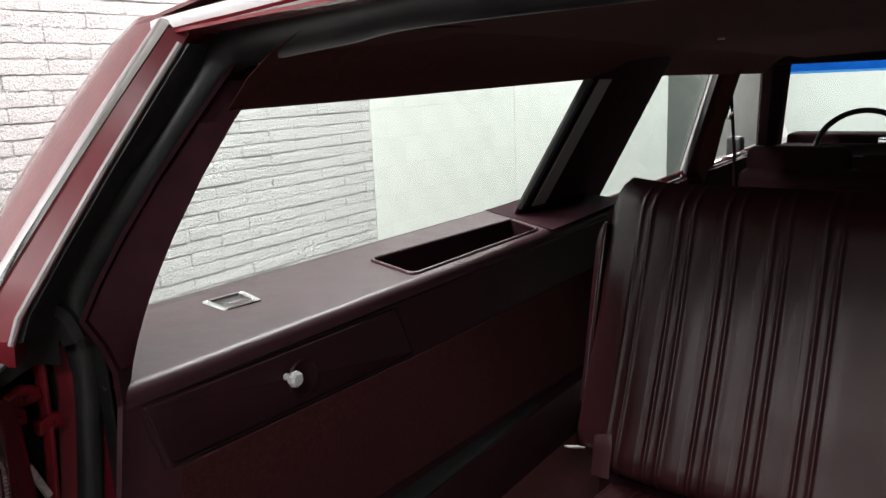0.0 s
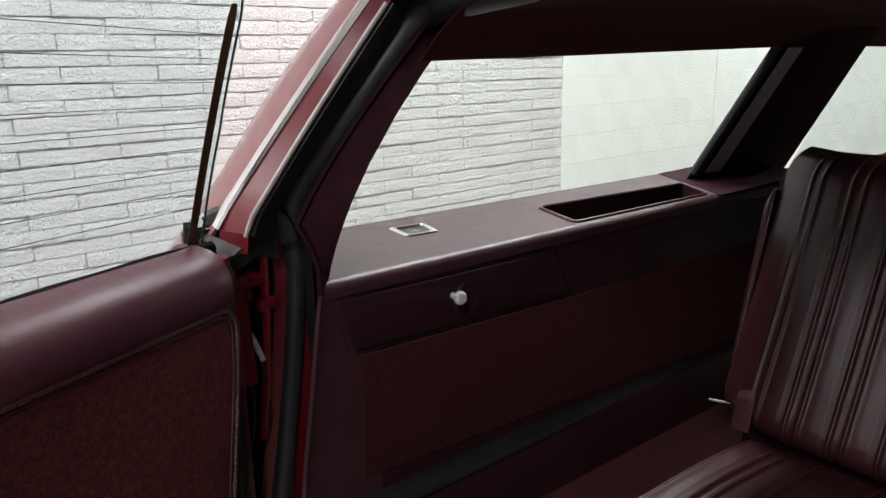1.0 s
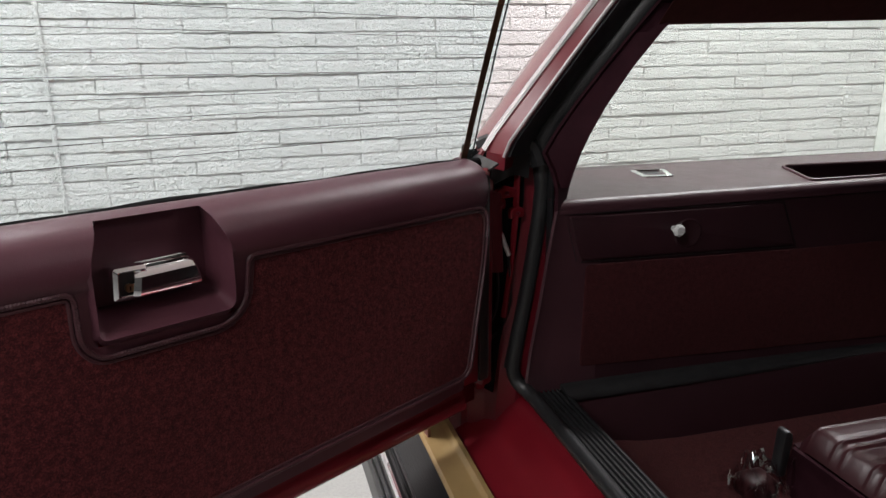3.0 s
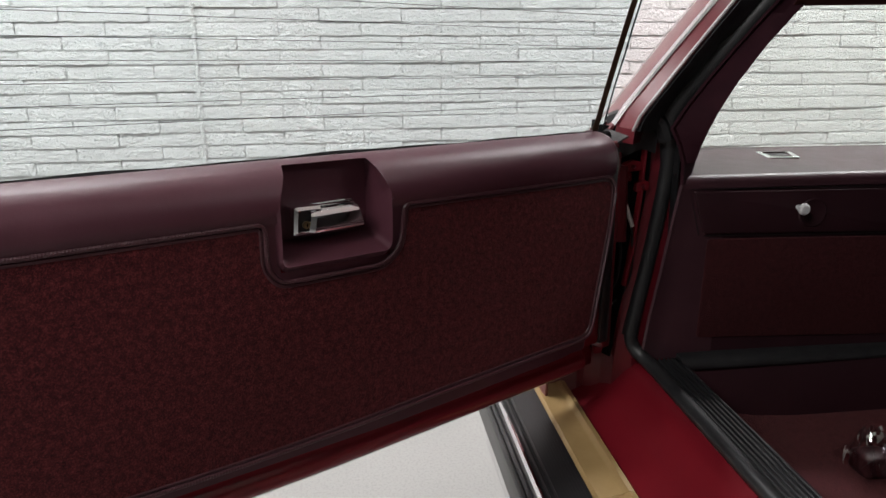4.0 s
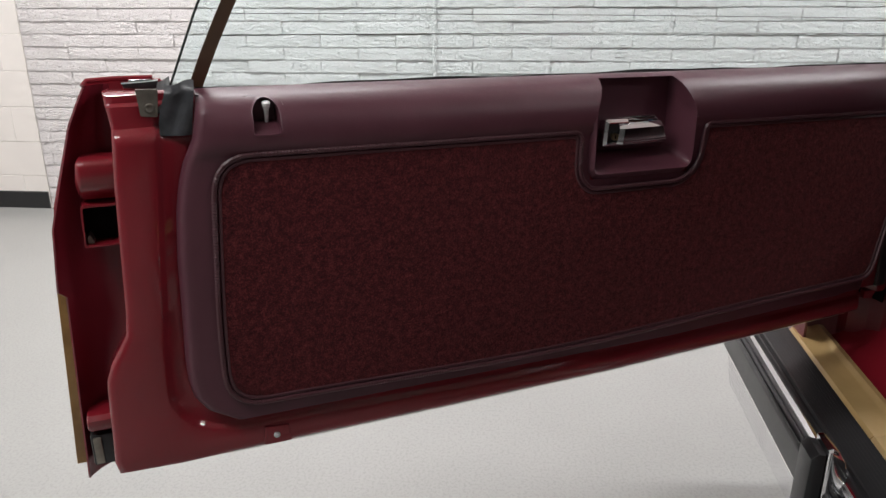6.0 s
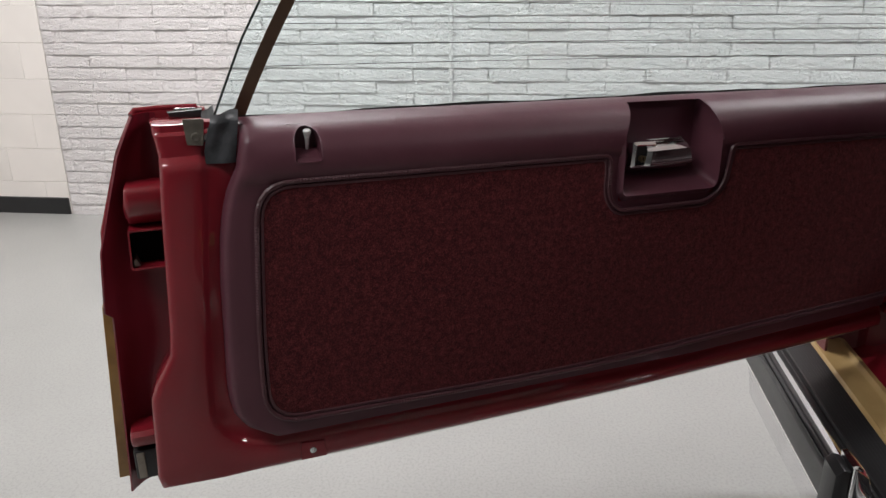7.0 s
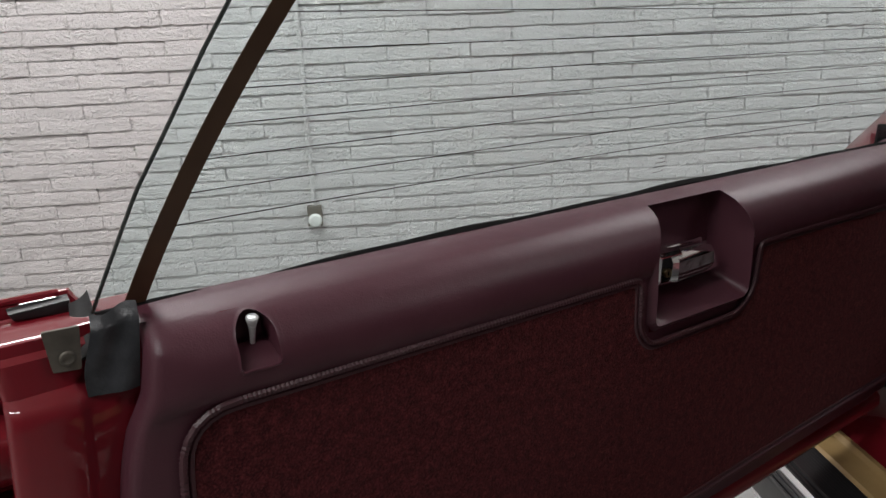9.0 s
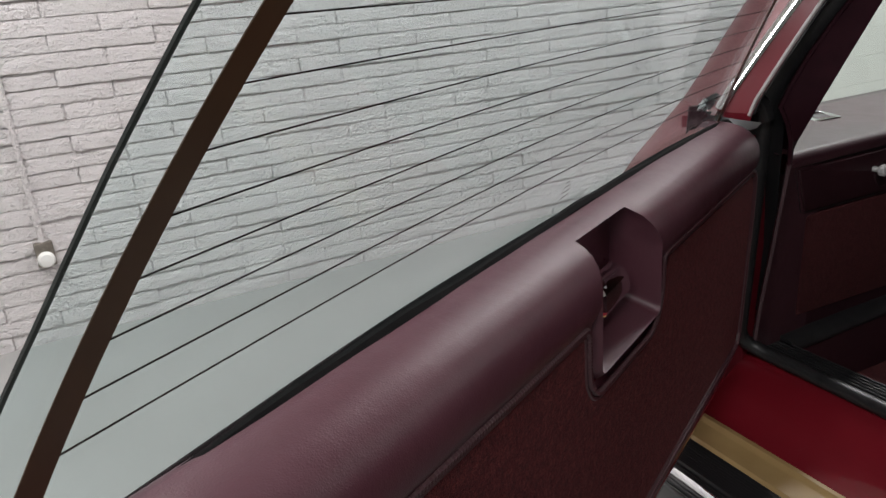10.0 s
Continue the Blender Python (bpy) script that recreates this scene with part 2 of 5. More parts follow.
def rounded(pts, radii, seg=6):
    """A closed polygon with its corners rounded."""
    out, n = [], len(pts)
    for i in range(n):
        p, a, b = Vector(pts[i]), Vector(pts[i - 1]), Vector(pts[(i + 1) % n])
        r = radii[i] if hasattr(radii, "__len__") else radii
        u, v = (a - p).normalized(), (b - p).normalized()
        r = min(r, (a - p).length * 0.49, (b - p).length * 0.49)
        if r <= 0:
            out.append(tuple(p))
            continue
        for k in range(seg + 1):
            s = k / seg
            q = (p + u * r) * (1 - s) ** 2 + p * 2 * s * (1 - s) + (p + v * r) * s ** 2
            out.append(tuple(q))
    return out


def spline(pts, per=8, closed=False):
    P = [Vector(p) for p in pts]
    n, out = len(P), []
    for i in range(n if closed else n - 1):
        if closed:
            a, b, c, d = P[i - 1], P[i], P[(i + 1) % n], P[(i + 2) % n]
        else:
            a, b, c, d = P[max(i - 1, 0)], P[i], P[i + 1], P[min(i + 2, n - 1)]
        for k in range(per):
            s = k / per
            out.append(0.5 * ((2 * b) + (c - a) * s + (2 * a - 5 * b + 4 * c - d) * s * s + (3 * b - a - 3 * c + d) * s ** 3))
    if not closed:
        out.append(P[-1])
    return out


def tube(bm, path, r, seg=8, closed=False, flat=1.0, up=None):
    """A tube along path; flat squeezes its second axis."""
    P = [Vector(p) for p in path]
    n = len(P)
    ref = Vector(up) if up else None
    rings = []
    side = None
    for i, p in enumerate(P):
        d = (P[(i + 1) % n] - P[i - 1]) if closed else (P[min(i + 1, n - 1)] - P[max(i - 1, 0)])
        d.normalize()
        if ref is not None:
            side = d.cross(ref).normalized()
        elif side is None:
            side = d.orthogonal().normalized()
        else:
            side = (side - d * side.dot(d)).normalized()
        w = side.cross(d)
        rr = r[i] if hasattr(r, "__len__") else r
        rings.append([p + side * (rr * math.cos(2 * math.pi * k / seg)) + w * (rr * flat * math.sin(2 * math.pi * k / seg)) for k in range(seg)])
    if closed:
        rings.append(rings[0])
    loft(bm, rings, True, not closed)
    if closed:
        bmesh.ops.remove_doubles(bm, verts=bm.verts, dist=1e-6)
    return bm


def tubem(path, r, seg=8, closed=False, flat=1.0, up=None):
    return tube(bmesh.new(), path, r, seg, closed, flat, up)


def sheet(nu, nv, f):
    bm = bmesh.new()
    g = [[bm.verts.new(f(i / nu, j / nv)) for j in range(nv + 1)] for i in range(nu + 1)]
    for i in range(nu):
        for j in range(nv):
            bm.faces.new((g[i][j], g[i + 1][j], g[i + 1][j + 1], g[i][j + 1]))
    return bm


def thick(bm, d):
    bmesh.ops.recalc_face_normals(bm, faces=bm.faces)
    bmesh.ops.solidify(bm, geom=list(bm.faces), thickness=d)
    return bm


def lathe(profile, seg=24, axis="z"):
    rings = []
    for k in range(seg + 1):
        a = 2 * math.pi * k / seg
        rings.append([(r * math.cos(a), r * math.sin(a), h) for r, h in profile])
    bm = loftm(rings, False, False)
    bmesh.ops.remove_doubles(bm, verts=bm.verts, dist=1e-6)
    return bm


def thing(name, label, category, m=None, group="", kind=""):
    ob = new(name)
    ob.empty_display_size = 0.1
    if m is not None:
        ob.matrix_basis = m
    return tagged(ob, label, category, group, kind)


# ---------------------------------------------------------------- room
WM = pose(0, 0, 0, 0, 0, 1.0) @ Matrix.Translation((0.171, -0.522, 0))
WX = -3.389
Y_L, Y_B0, Y_B1, Y_R = -4.125, -3.003, 4.06, 10.0

floor = part("floor", boxm((-12, -9, -0.12), (9, 22, 0.0)), FLOOR, smooth=0)
tagged(floor, "pale grey speckled sealed showroom floor", "floor", kind="structure")
ceiling = part("ceiling", boxm((-6, -9, 3.4), (9, 17, 3.5)), WHITE, smooth=0)
tagged(ceiling, "plain white painted ceiling", "ceiling", kind="structure")

wall_west = part("wall_west", boxm((WX - 0.25, Y_L - 0.3, -0.02), (WX - 0.0095, Y_R, 3.4)), MORTAR, m=WM, smooth=0)
tagged(wall_west, "white painted wall of split-face brick between smooth block sections", "wall", kind="structure")
wall_far = part("wall_far_west", boxm((WX - 0.25, Y_R, -0.02), (WX - 0.03, 16.3, 3.4)), GREYDOOR, m=WM, smooth=0)
tagged(wall_far, "dark grey painted wall section beside the car's nose", "wall", kind="structure")
wall_north = part("wall_north", boxm((WX - 0.3, 16.3, -0.02), (8, 16.5, 3.4)), WHITE, m=WM, smooth=0)
tagged(wall_north, "plain white painted end wall", "wall", kind="structure")
wall_south = part("wall_south", boxm((WX, Y_L - 0.3, -0.02), (-1.0, Y_L - 0.02, 3.4)), WHITE, m=WM, smooth=0)
# Unseen section, added with its own tone to shape reflections in the car.
wall_back = part("wall_back", boxm((-1.0, Y_L - 0.3, -0.02), (9, Y_L - 0.02, 3.4)), PALEWALL, m=WM, smooth=0)
tagged(wall_back, "unseen wall section behind the car, toned for reflections", "wall", kind="structure")
tagged(wall_south, "white painted block side wall", "wall", kind="structure")
# Unseen closing wall; its grey is picked to keep paint reflections dark.
wall_east = part("wall_east", boxm((8.6, -9, -0.02), (8.8, 17, 3.4)), GREYWALL, m=WM, smooth=0)
tagged(wall_east, "unseen grey closing wall, toned for reflections", "wall", kind="structure")

base_pts = ((WX - 0.01, 0.0), (WX + 0.008, 0.0), (WX + 0.007, 0.096), (WX + 0.002, 0.101), (WX - 0.01, 0.101))
baseboard = part("baseboard", prism(base_pts, Y_L, Y_B0 - 0.01, lambda p, q, r: (p, r, q)), BASE, m=WM, smooth=0)
tagged(baseboard, "black rubber baseboard on the block wall", "baseboard", kind="structure")
baseboard2 = part("baseboard", prism(((0, 0), (0.008, 0), (0.007, 0.096), (0, 0.101)), WX, -1.0, lambda p, q, r: (r, Y_L - 0.009 + p, q)), BASE, m=WM, smooth=0)
tagged(baseboard2, "black rubber baseboard on the side wall", "baseboard", kind="structure")

# ================================================================ THE CAR
wagon = thing("station_wagon", "maroon station wagon with its rear tailgate swung open sideways", "car")


def cp(name, bm, mat, label="", smooth=35, parent=None):
    return part(name, bm, mat, parent or wagon, label, smooth)


# ---- tailgate: u along the gate from its hinge end, n towards the cabin, z up
GATE = Matrix(((0.467, 0.884, 0, -0.640), (-0.884, 0.467, 0, -0.063), (0, 0, 1, 0), (0, 0, 0, 1)))


def top_z(u):
    return 1.0985 + 0.014 * u


skin = [(-0.10, 0.557), (1.459, 0.557), (1.4455, 0.845), (1.456, 0.856), (1.446, 0.96), (1.411, 1.070), (1.383, 1.126), (1.290, 1.124), (1.265, 1.075), (-0.06, 1.060), (-0.10, 1.03)]
tailgate = cp("tailgate", prism(skin, -0.124, -0.116, lambda p, q, r: (p, r, q), 0.003), PAINT, "glossy red painted tailgate swung open")
tailgate.matrix_basis = GATE


def gp(name, bm, mat, label="", smooth=35):
    return part(name, bm, mat, tailgate, label, smooth)


wood = [(1.0, 0.562), (1.4770, 0.562), (1.4605, 0.848), (1.0, 0.850)]
gp("woodgrain_panel", prism(wood, -0.132, -0.118, lambda p, q, r: (p, r, q), 0.002), WOOD, "tan woodgrain panel edge on the gate's outer side")
# pressed inner panel: sections across the painted border, from the top free corner down and along the bottom
# each station: inner edge, pressed crease, outer edge, set-back
EDGE = [((1.240, 1.1135), (1.306, 1.1135), (1.362, 1.1135), 0.084), ((1.240, 1.1150), (1.305, 1.1150), (1.362, 1.1150), 0.029), ((1.240, 1.1130), (1.304, 1.1130), (1.361, 1.1130), 0.0235),
        ((1.240, 1.1040), (1.304, 1.1040), (1.361, 1.1040), 0.0225), ((1.242, 1.100), (1.304, 1.100), (1.360, 1.100), 0.0165), ((1.245, 1.086), (1.303, 1.086), (1.358, 1.086), 0.0150), ((1.248, 1.073), (1.303, 1.074), (1.357, 1.073), 0.0135),
        ((1.250, 1.068), (1.303, 1.068), (1.357, 1.068), 0.0060), ((1.252, 1.062), (1.303, 1.063), (1.357, 1.063), 0.0012), ((1.258, 1.050), (1.304, 1.052), (1.358, 1.052), 0.0), ((1.266, 1.008), (1.307, 1.008), (1.362, 1.008), 0.0), ((1.274, 0.939), (1.314, 0.939), (1.366, 0.939), 0.0),
        ((1.280, 0.870), (1.320, 0.870), (1.370, 0.870), 0.0), ((1.284, 0.829), (1.323, 0.829), (1.3725, 0.829), 0.0), ((1.285, 0.800), (1.325, 0.800), (1.376, 0.800), 0.0), ((1.286, 0.780), (1.327, 0.780), (1.387, 0.780), 0.0), ((1.286, 0.760), (1.328, 0.760), (1.399, 0.760), 0.0),
        ((1.286, 0.735), (1.329, 0.738), (1.408, 0.737), 0.0), ((1.284, 0.712), (1.330, 0.705), (1.411, 0.700), 0.0), ((1.278, 0.696), (1.327, 0.683), (1.413, 0.655), 0.0), ((1.268, 0.684), (1.318, 0.666), (1.416, 0.610), 0.0), ((1.258, 0.678), (1.303, 0.651), (1.412, 0.592), 0.0),
        ((1.240, 0.674), (1.279, 0.639), (1.330, 0.588), 0.0), ((1.20, 0.672), (1.244, 0.630), (1.260, 0.589), 0.0), ((1.12, 0.675), (1.130, 0.630), (1.130, 0.590), 0.0), ((0.90, 0.675), (0.90, 0.625), (0.90, 0.591), 0.0), ((0.60, 0.675), (0.60, 0.624), (0.60, 0.594), 0.0), ((0.30, 0.682), (0.30, 0.634), (0.30, 0.604), 0.0), ((0.03, 0.695), (0.03, 0.644), (0.03, 0.614), 0.0)]
rings = []
for i, c, o, back_off in EDGE:
    vi, vc, vo = Vector(i), Vector(c), Vector(o)
    a, b = (vi - vc).normalized(), (vo - vc).normalized()
    w = min(0.012, (vo - vc).length * 0.4)
    ring = []
    for p, n in ((vi, -0.0275), (vc + a * 0.006, -0.0270), (vc + a * 0.002, -0.0245), (vc + b * 0.002, -0.0205), (vc + b * 0.006, -0.0185), (vo - b * w, -0.0180), (vo - b * w * 0.45, -0.0192), (vo - b * w * 0.12, -0.0228), (vo, -0.0290), (vo, -0.050), (vo - b * 0.006, -0.085), (vo - b * 0.01, -0.104)):
        ring.append((p.x, max(n - back_off, -0.104), p.y))
    rings.append(ring)
gp("inner_panel", loftm(rings, False, False), PAINT, "glossy red pressed inner panel", 40)
gp("bottom_seal_edge", tubem([(1.40, -0.030, 0.5895), (1.25, -0.030, 0.5872), (0.9, -0.030, 0.5890), (0.6, -0.030, 0.5920), (0.3, -0.030, 0.6020), (0.05, -0.030, 0.6115)], 0.0024, 6), PALE, "pale sealing edge along the gate's foot")
gp("hinge_end_stile", prism([(-0.045, 0.66), (0.06, 0.66), (0.04, 1.08), (-0.045, 1.08)], -0.070, -0.026, lambda p, q, r: (p, r, q), 0.006), PAINT)
gp("panel_backing", prism([(0.02, 0.64), (1.24, 0.64), (1.24, 1.05), (0.02, 1.05)], -0.104, -0.064, lambda p, q, r: (p, r, q)), PAINT, "", 0)
# hollow end flange inside the outer skin, tilted so that it turns dark
rings = []
for z, o, b in ((0.56, 1.400, 1.459), (0.66, 1.398, 1.4545), (0.72, 1.392, 1.4515), (0.80, 1.366, 1.4475), (0.845, 1.362, 1.4455), (0.853, 1.360, 1.455), (0.94, 1.356, 1.447), (1.00, 1.352, 1.430), (1.07, 1.347, 1.409), (1.10, 1.352, 1.395), (1.121, 1.355, 1.384)):
    w = b - o
    rings.append([(o, -0.108, z), (o + w * 0.22, -0.114, z), (o + w * 0.45, -0.111, z), (o + w * 0.70, -0.100, z), (o + w * 0.90, -0.086, z), (b - 0.002, -0.078, z), (b + 0.0005, -0.080, z), (b, -0.105, z)])
gp("end_jamb", loftm(rings, False, False), JAMB, "", 50)
lipz = [(1.385, -0.0945, 1.1205), (1.380, -0.100, 1.1265), (1.35, -0.1035, 1.1275), (1.32, -0.1035, 1.1275), (1.300, -0.1035, 1.127)]
gp("top_flange", tubem(lipz, 0.0035, 8), PAINT)

# vinyl card: flat border and padded top roll drawn in one skin, left open for the handle cup and the pin pocket
ROLL = [(-0.0040, -0.089), (-0.0024, -0.0815), (0.0016, -0.0745), (0.0050, -0.065), (0.0060, -0.053), (0.0042, -0.040), (-0.0010, -0.028), (-0.0100, -0.017), (-0.0240, -0.008), (-0.0420, -0.0025), (-0.0600, -0.0005), (-0.0770, -0.003), (-0.0890, -0.012)]
roll = [tuple(p) for p in spline(ROLL, 5)]


def roll_n(dz):
    """How far the skin stands out at the height dz below the top of the roll."""
    best = -0.003
    for a, b in zip(roll, roll[1:]):
        if a[1] <= dz <= b[1]:
            return a[0] + (b[0] - a[0]) * (dz - a[1]) / max(1e-6, b[1] - a[1])
    return best


def line_at(pts, z):
    for a, b in zip(pts, pts[1:]):
        if a[0] <= z <= b[0]:
            return a[1] + (b[1] - a[1]) * (z - a[0]) / (b[0] - a[0])
    return pts[0][1] if z < pts[0][0] else pts[-1][1]


FREE = [(0.650, 1.240), (0.6525, 1.254), (0.656, 1.264), (0.662, 1.274), (0.670, 1.283), (0.680, 1.292), (0.690, 1.299), (0.704, 1.304), (0.746, 1.306), (0.825, 1.302), (0.90, 1.299), (0.972, 1.292), (1.020, 1.281), (1.058, 1.263), (1.10, 1.254), (1.125, 1.252)]
HINGE = [(0.650, 0.045), (0.80, 0.018), (0.95, -0.008), (1.10, -0.020)]
CUP0, CUP1, PIN0, PIN1 = 0.500, 0.684, 1.148, 1.194


def card_row(dz, n, u_list):
    row = []
    for k, u in enumerate(u_list):
        z0 = top_z(u) + dz
        if dz < -0.11:
            f = (-0.11 - dz) / (0.455 - 0.11)
            bottom = 0.6520 + 0.016 * max(0.0, (0.50 - u) / 0.4)
            z0 = (top_z(u) - 0.11) * (1 - f) + bottom * f
        if u == CUP1 and dz > -0.06:
            u = CUP1 - 0.022 * max(0.0, (z0 - 1.055) / 0.048) ** 1.5
        if u == CUP0 and -0.06 < dz and n > -0.040:
            u = CUP0 + 0.0215 * max(0.0, (z0 - 1.050) / 0.049)
        row.append((u, n, z0))
    return row


cols = [k / 8 * (CUP0 - 0.05) for k in range(9)] + [CUP0, 0.54, 0.60, 0.65, CUP1] + [CUP1 + (PIN0 - CUP1) * k / 8 for k in range(1, 9)] + [PIN1, 1.205, 1.215, 1.225]
dzs = [(n, dz) for n, dz in roll[::-1]] + [(-0.004, -0.11), (-0.004, -0.128), (-0.004, -0.155)] + [(-0.004, -0.155 - 0.30 * k / 14) for k in range(1, 15)]
PINZ0, PINZ1 = -0.0570, -0.0082
for want in (PINZ0, PINZ1):
    dzs = sorted([q for q in dzs if abs(q[1] - want) > 0.0035 or q[1] > -0.01] + [(roll_n(want), want)], key=lambda q: -q[1] if q[0] > -0.043 else -1 + q[0])
grid, bm = [], bmesh.new()
for n, dz in dzs:
    row = card_row(dz, n, cols)
    zmid = row[-1][2]
    uf, uh = line_at(FREE, zmid), line_at(HINGE, row[0][2])
    turn = []
    for q in range(6):
        a = math.pi / 2 * q / 5
        turn.append((0.012 * math.sin(a), -(0.022 if n > -0.03 else 0.004) * (1 - math.cos(a))))
    soft = max(0.0, n + 0.003)
    pts = [(uh, n - 0.02, row[0][2]), (uh + 0.003, n - 0.006, row[0][2]), (uh + 0.012, n, row[0][2])]
    pts += [p for p in row if uh + 0.02 < p[0]]
    while len(pts) < len(cols) + 3:
        pts.insert(3, ((pts[2][0] + pts[3][0]) / 2, n, row[0][2]))
    pts.append((uf - 0.020, n - soft * 0.35, zmid))
    pts += [(uf - 0.012 + du, n - soft * 0.55 + dn, zmid) for du, dn in turn]
    grid.append([bm.verts.new(p) for p in pts])


def opened(p, r):
    """True inside the handle cup or the pin pocket."""
    u = sum(v.co.x for v in p) / 4
    z = sum(v.co.z for v in p) / 4
    n = sum(v.co.y for v in p) / 4
    if CUP0 < u < CUP1 and z > 0.962 and n > -0.036:
        return True
    d = z - top_z(u)
    return PIN0 < u < PIN1 and PINZ0 < d < PINZ1 and n > -0.034


for ra, rb in zip(grid, grid[1:]):
    for k in range(len(ra) - 1):
        q = (ra[k], ra[k + 1], rb[k + 1], rb[k])
        if not opened(q, 0):
            bm.faces.new(q)
gp("vinyl_card", bm, VINYL, "maroon vinyl door card with a padded top roll", 50)

# handle cup: its rim follows the roll, its walls draw in to a flat back
rim = []
for k in range(12):
    z = 1.1035 - (1.1035 - 0.990) * k / 11
    d = z - top_z(0.66)
    rim.append((0.683 - 0.022 * max(0.0, (z - 1.055) / 0.048) ** 1.5, roll_n(d) if d > -0.053 else 0.0058, z))
for u, z in rounded([(0.683, 0.990), (0.684, 0.9625), (0.502, 0.9605), (0.500, 0.990)], [0.001, 0.012, 0.024, 0.001], 6)[7:-7]:
    rim.append((u, 0.0058, z))
for k in range(12):
    z = 0.990 + (1.1010 - 0.990) * k / 11
    d = z - top_z(0.50)
    rim.append((0.5000 + 0.0215 * max(0.0, (z - 1.050) / 0.049), roll_n(d) if d > -0.053 else 0.0058, z))
rim = [(u, n + 0.0005, z) for u, n, z in rim]
wall_pts, deep = [], []
for u, n, z in rim:
    bu = 0.511 + (u - 0.500) / (0.683 - 0.500) * (0.666 - 0.511)
    if z > 1.045 and u < 0.56:
        bu = 0.511
    bz = z if z > 1.04 else 1.04 - (1.04 - z) * (1.04 - 0.982) / (1.04 - 0.958)
    deep.append((bu, -0.058, bz))
    wall_pts.append((u * 0.35 + bu * 0.65, n * 0.3 - 0.058 * 0.7, z * 0.25 + bz * 0.75))
edge_in = [(u * 0.96 + du * 0.04, n - 0.004, z * 0.96 + dz * 0.04) for (u, n, z), (du, dn, dz) in zip(rim, deep)]
bm = bmesh.new()
flare = []
for k, (u, n, z) in enumerate(rim):
    du = 0.006 if k < 13 else (-0.006 if k > len(rim) - 14 else 0.0)
    flare.append((u + du, n - (0.0015 if z > 1.04 else 0.0105), z - (0.010 if 11 < k < len(rim) - 12 else 0.0)))
loft(bm, [flare, rim, edge_in, wall_pts, deep], False, False)
bm.faces.new([bm.verts.new(p) for p in deep])
bmesh.ops.remove_doubles(bm, verts=bm.verts, dist=1e-5)
gp("handle_cup", bm, VINYL, "recessed moulded vinyl handle cup", 50)

# carpet and its stitched piping
carpet_line = rounded([(0.045, 0.706), (0.36, 0.694), (0.62, 0.680), (0.82, 0.677), (1.12, 0.684), (1.2485, 0.686), (1.2485, 0.80), (1.240, 0.935), (1.2335, 1.027), (0.714, 1.021), (0.714, 0.960), (0.690, 0.930), (0.510, 0.928), (0.474, 0.958), (0.466, 1.020), (-0.002, 1.012), (0.004, 0.93)],
                      [0.02, 0.1, 0.1, 0.1, 0.1, 0.045, 0.05, 0.05, 0.040, 0.004, 0.025, 0.034, 0.034, 0.030, 0.004, 0.025, 0.03], 6)
gp("carpet_insert", prism(carpet_line, -0.012, -0.0005, lambda p, q, r: (p, r, q), 0.003), CARPET, "dark maroon pile carpet insert")


def grow(line, d):
    out = []
    n = len(line)
    for i in range(n):
        a, b = Vector(line[i - 1]), Vector(line[(i + 1) % n])
        t = (b - a).normalized()
        out.append((line[i][0] + t.y * d, line[i][1] - t.x * d))
    return out


def resample(line, step):
    out = []
    n = len(line)
    for i in range(n):
        a, b = Vector(line[i]), Vector(line[(i + 1) % n])
        m = max(1, int((b - a).length / step))
        out += [tuple(a.lerp(b, k / m)) for k in range(m)]
    return out


fine = resample(grow(carpet_line, 0.0088), 0.0021)
gp("piping", tubem([(u, 0.0006, z) for u, z in fine], [0.0040 if k % 2 else 0.0032 for k in range(len(fine))], 6, True), PIPING, "stitched maroon piping round the carpet")
gp("piping", tubem([(u, -0.0015, z) for u, z in grow(carpet_line, 0.002)], 0.0030, 6, True), PIPING)

# release handle: framed base plate with a lock at one end and a ridged pull paddle
handle = gp("escutcheon", prism(rounded([(0.532, 0.996), (0.651, 0.998), (0.649, 1.041), (0.545, 1.036)], 0.005, 3), -0.060, -0.030, lambda p, q, r: (p, r, q), 0.0025, 3), CHROME, "chrome handle escutcheon")
outer_f = rounded([(0.606, 0.9975), (0.6515, 0.9985), (0.6485, 1.0410), (0.606, 1.0395)], 0.004, 4)
inner_f = rounded([(0.6065, 1.0030), (0.6445, 1.0040), (0.6425, 1.0345), (0.6065, 1.0335)], 0.003, 4)
mid_f = [(p[0] * 0.25 + q[0] * 0.75, p[1] * 0.25 + q[1] * 0.75) for p, q in zip(outer_f, inner_f)]
bm = bmesh.new()
loft(bm, [[(u, -0.040, z) for u, z in outer_f], [(u, -0.0246, z) for u, z in outer_f], [(u, -0.0216, z) for u, z in mid_f], [(u, -0.0222, z) for u, z in inner_f], [(u, -0.0315, z) for u, z in inner_f]], True, False)
part("escutcheon_rim", bm, CHROME, handle, "", 12)
# Black plate paints in the dark reflections of the chrome lock recess.
part("lock_recess", boxm((0.6075, -0.0312, 1.0035), (0.6440, -0.0290, 1.0340)), BLACK, handle, "black plate standing for dark reflections round the lock", 0)
# paddle sections along the gate: end wall, chamfer, face, far end; each runs from the stepped top round to the lower lip
rings = []
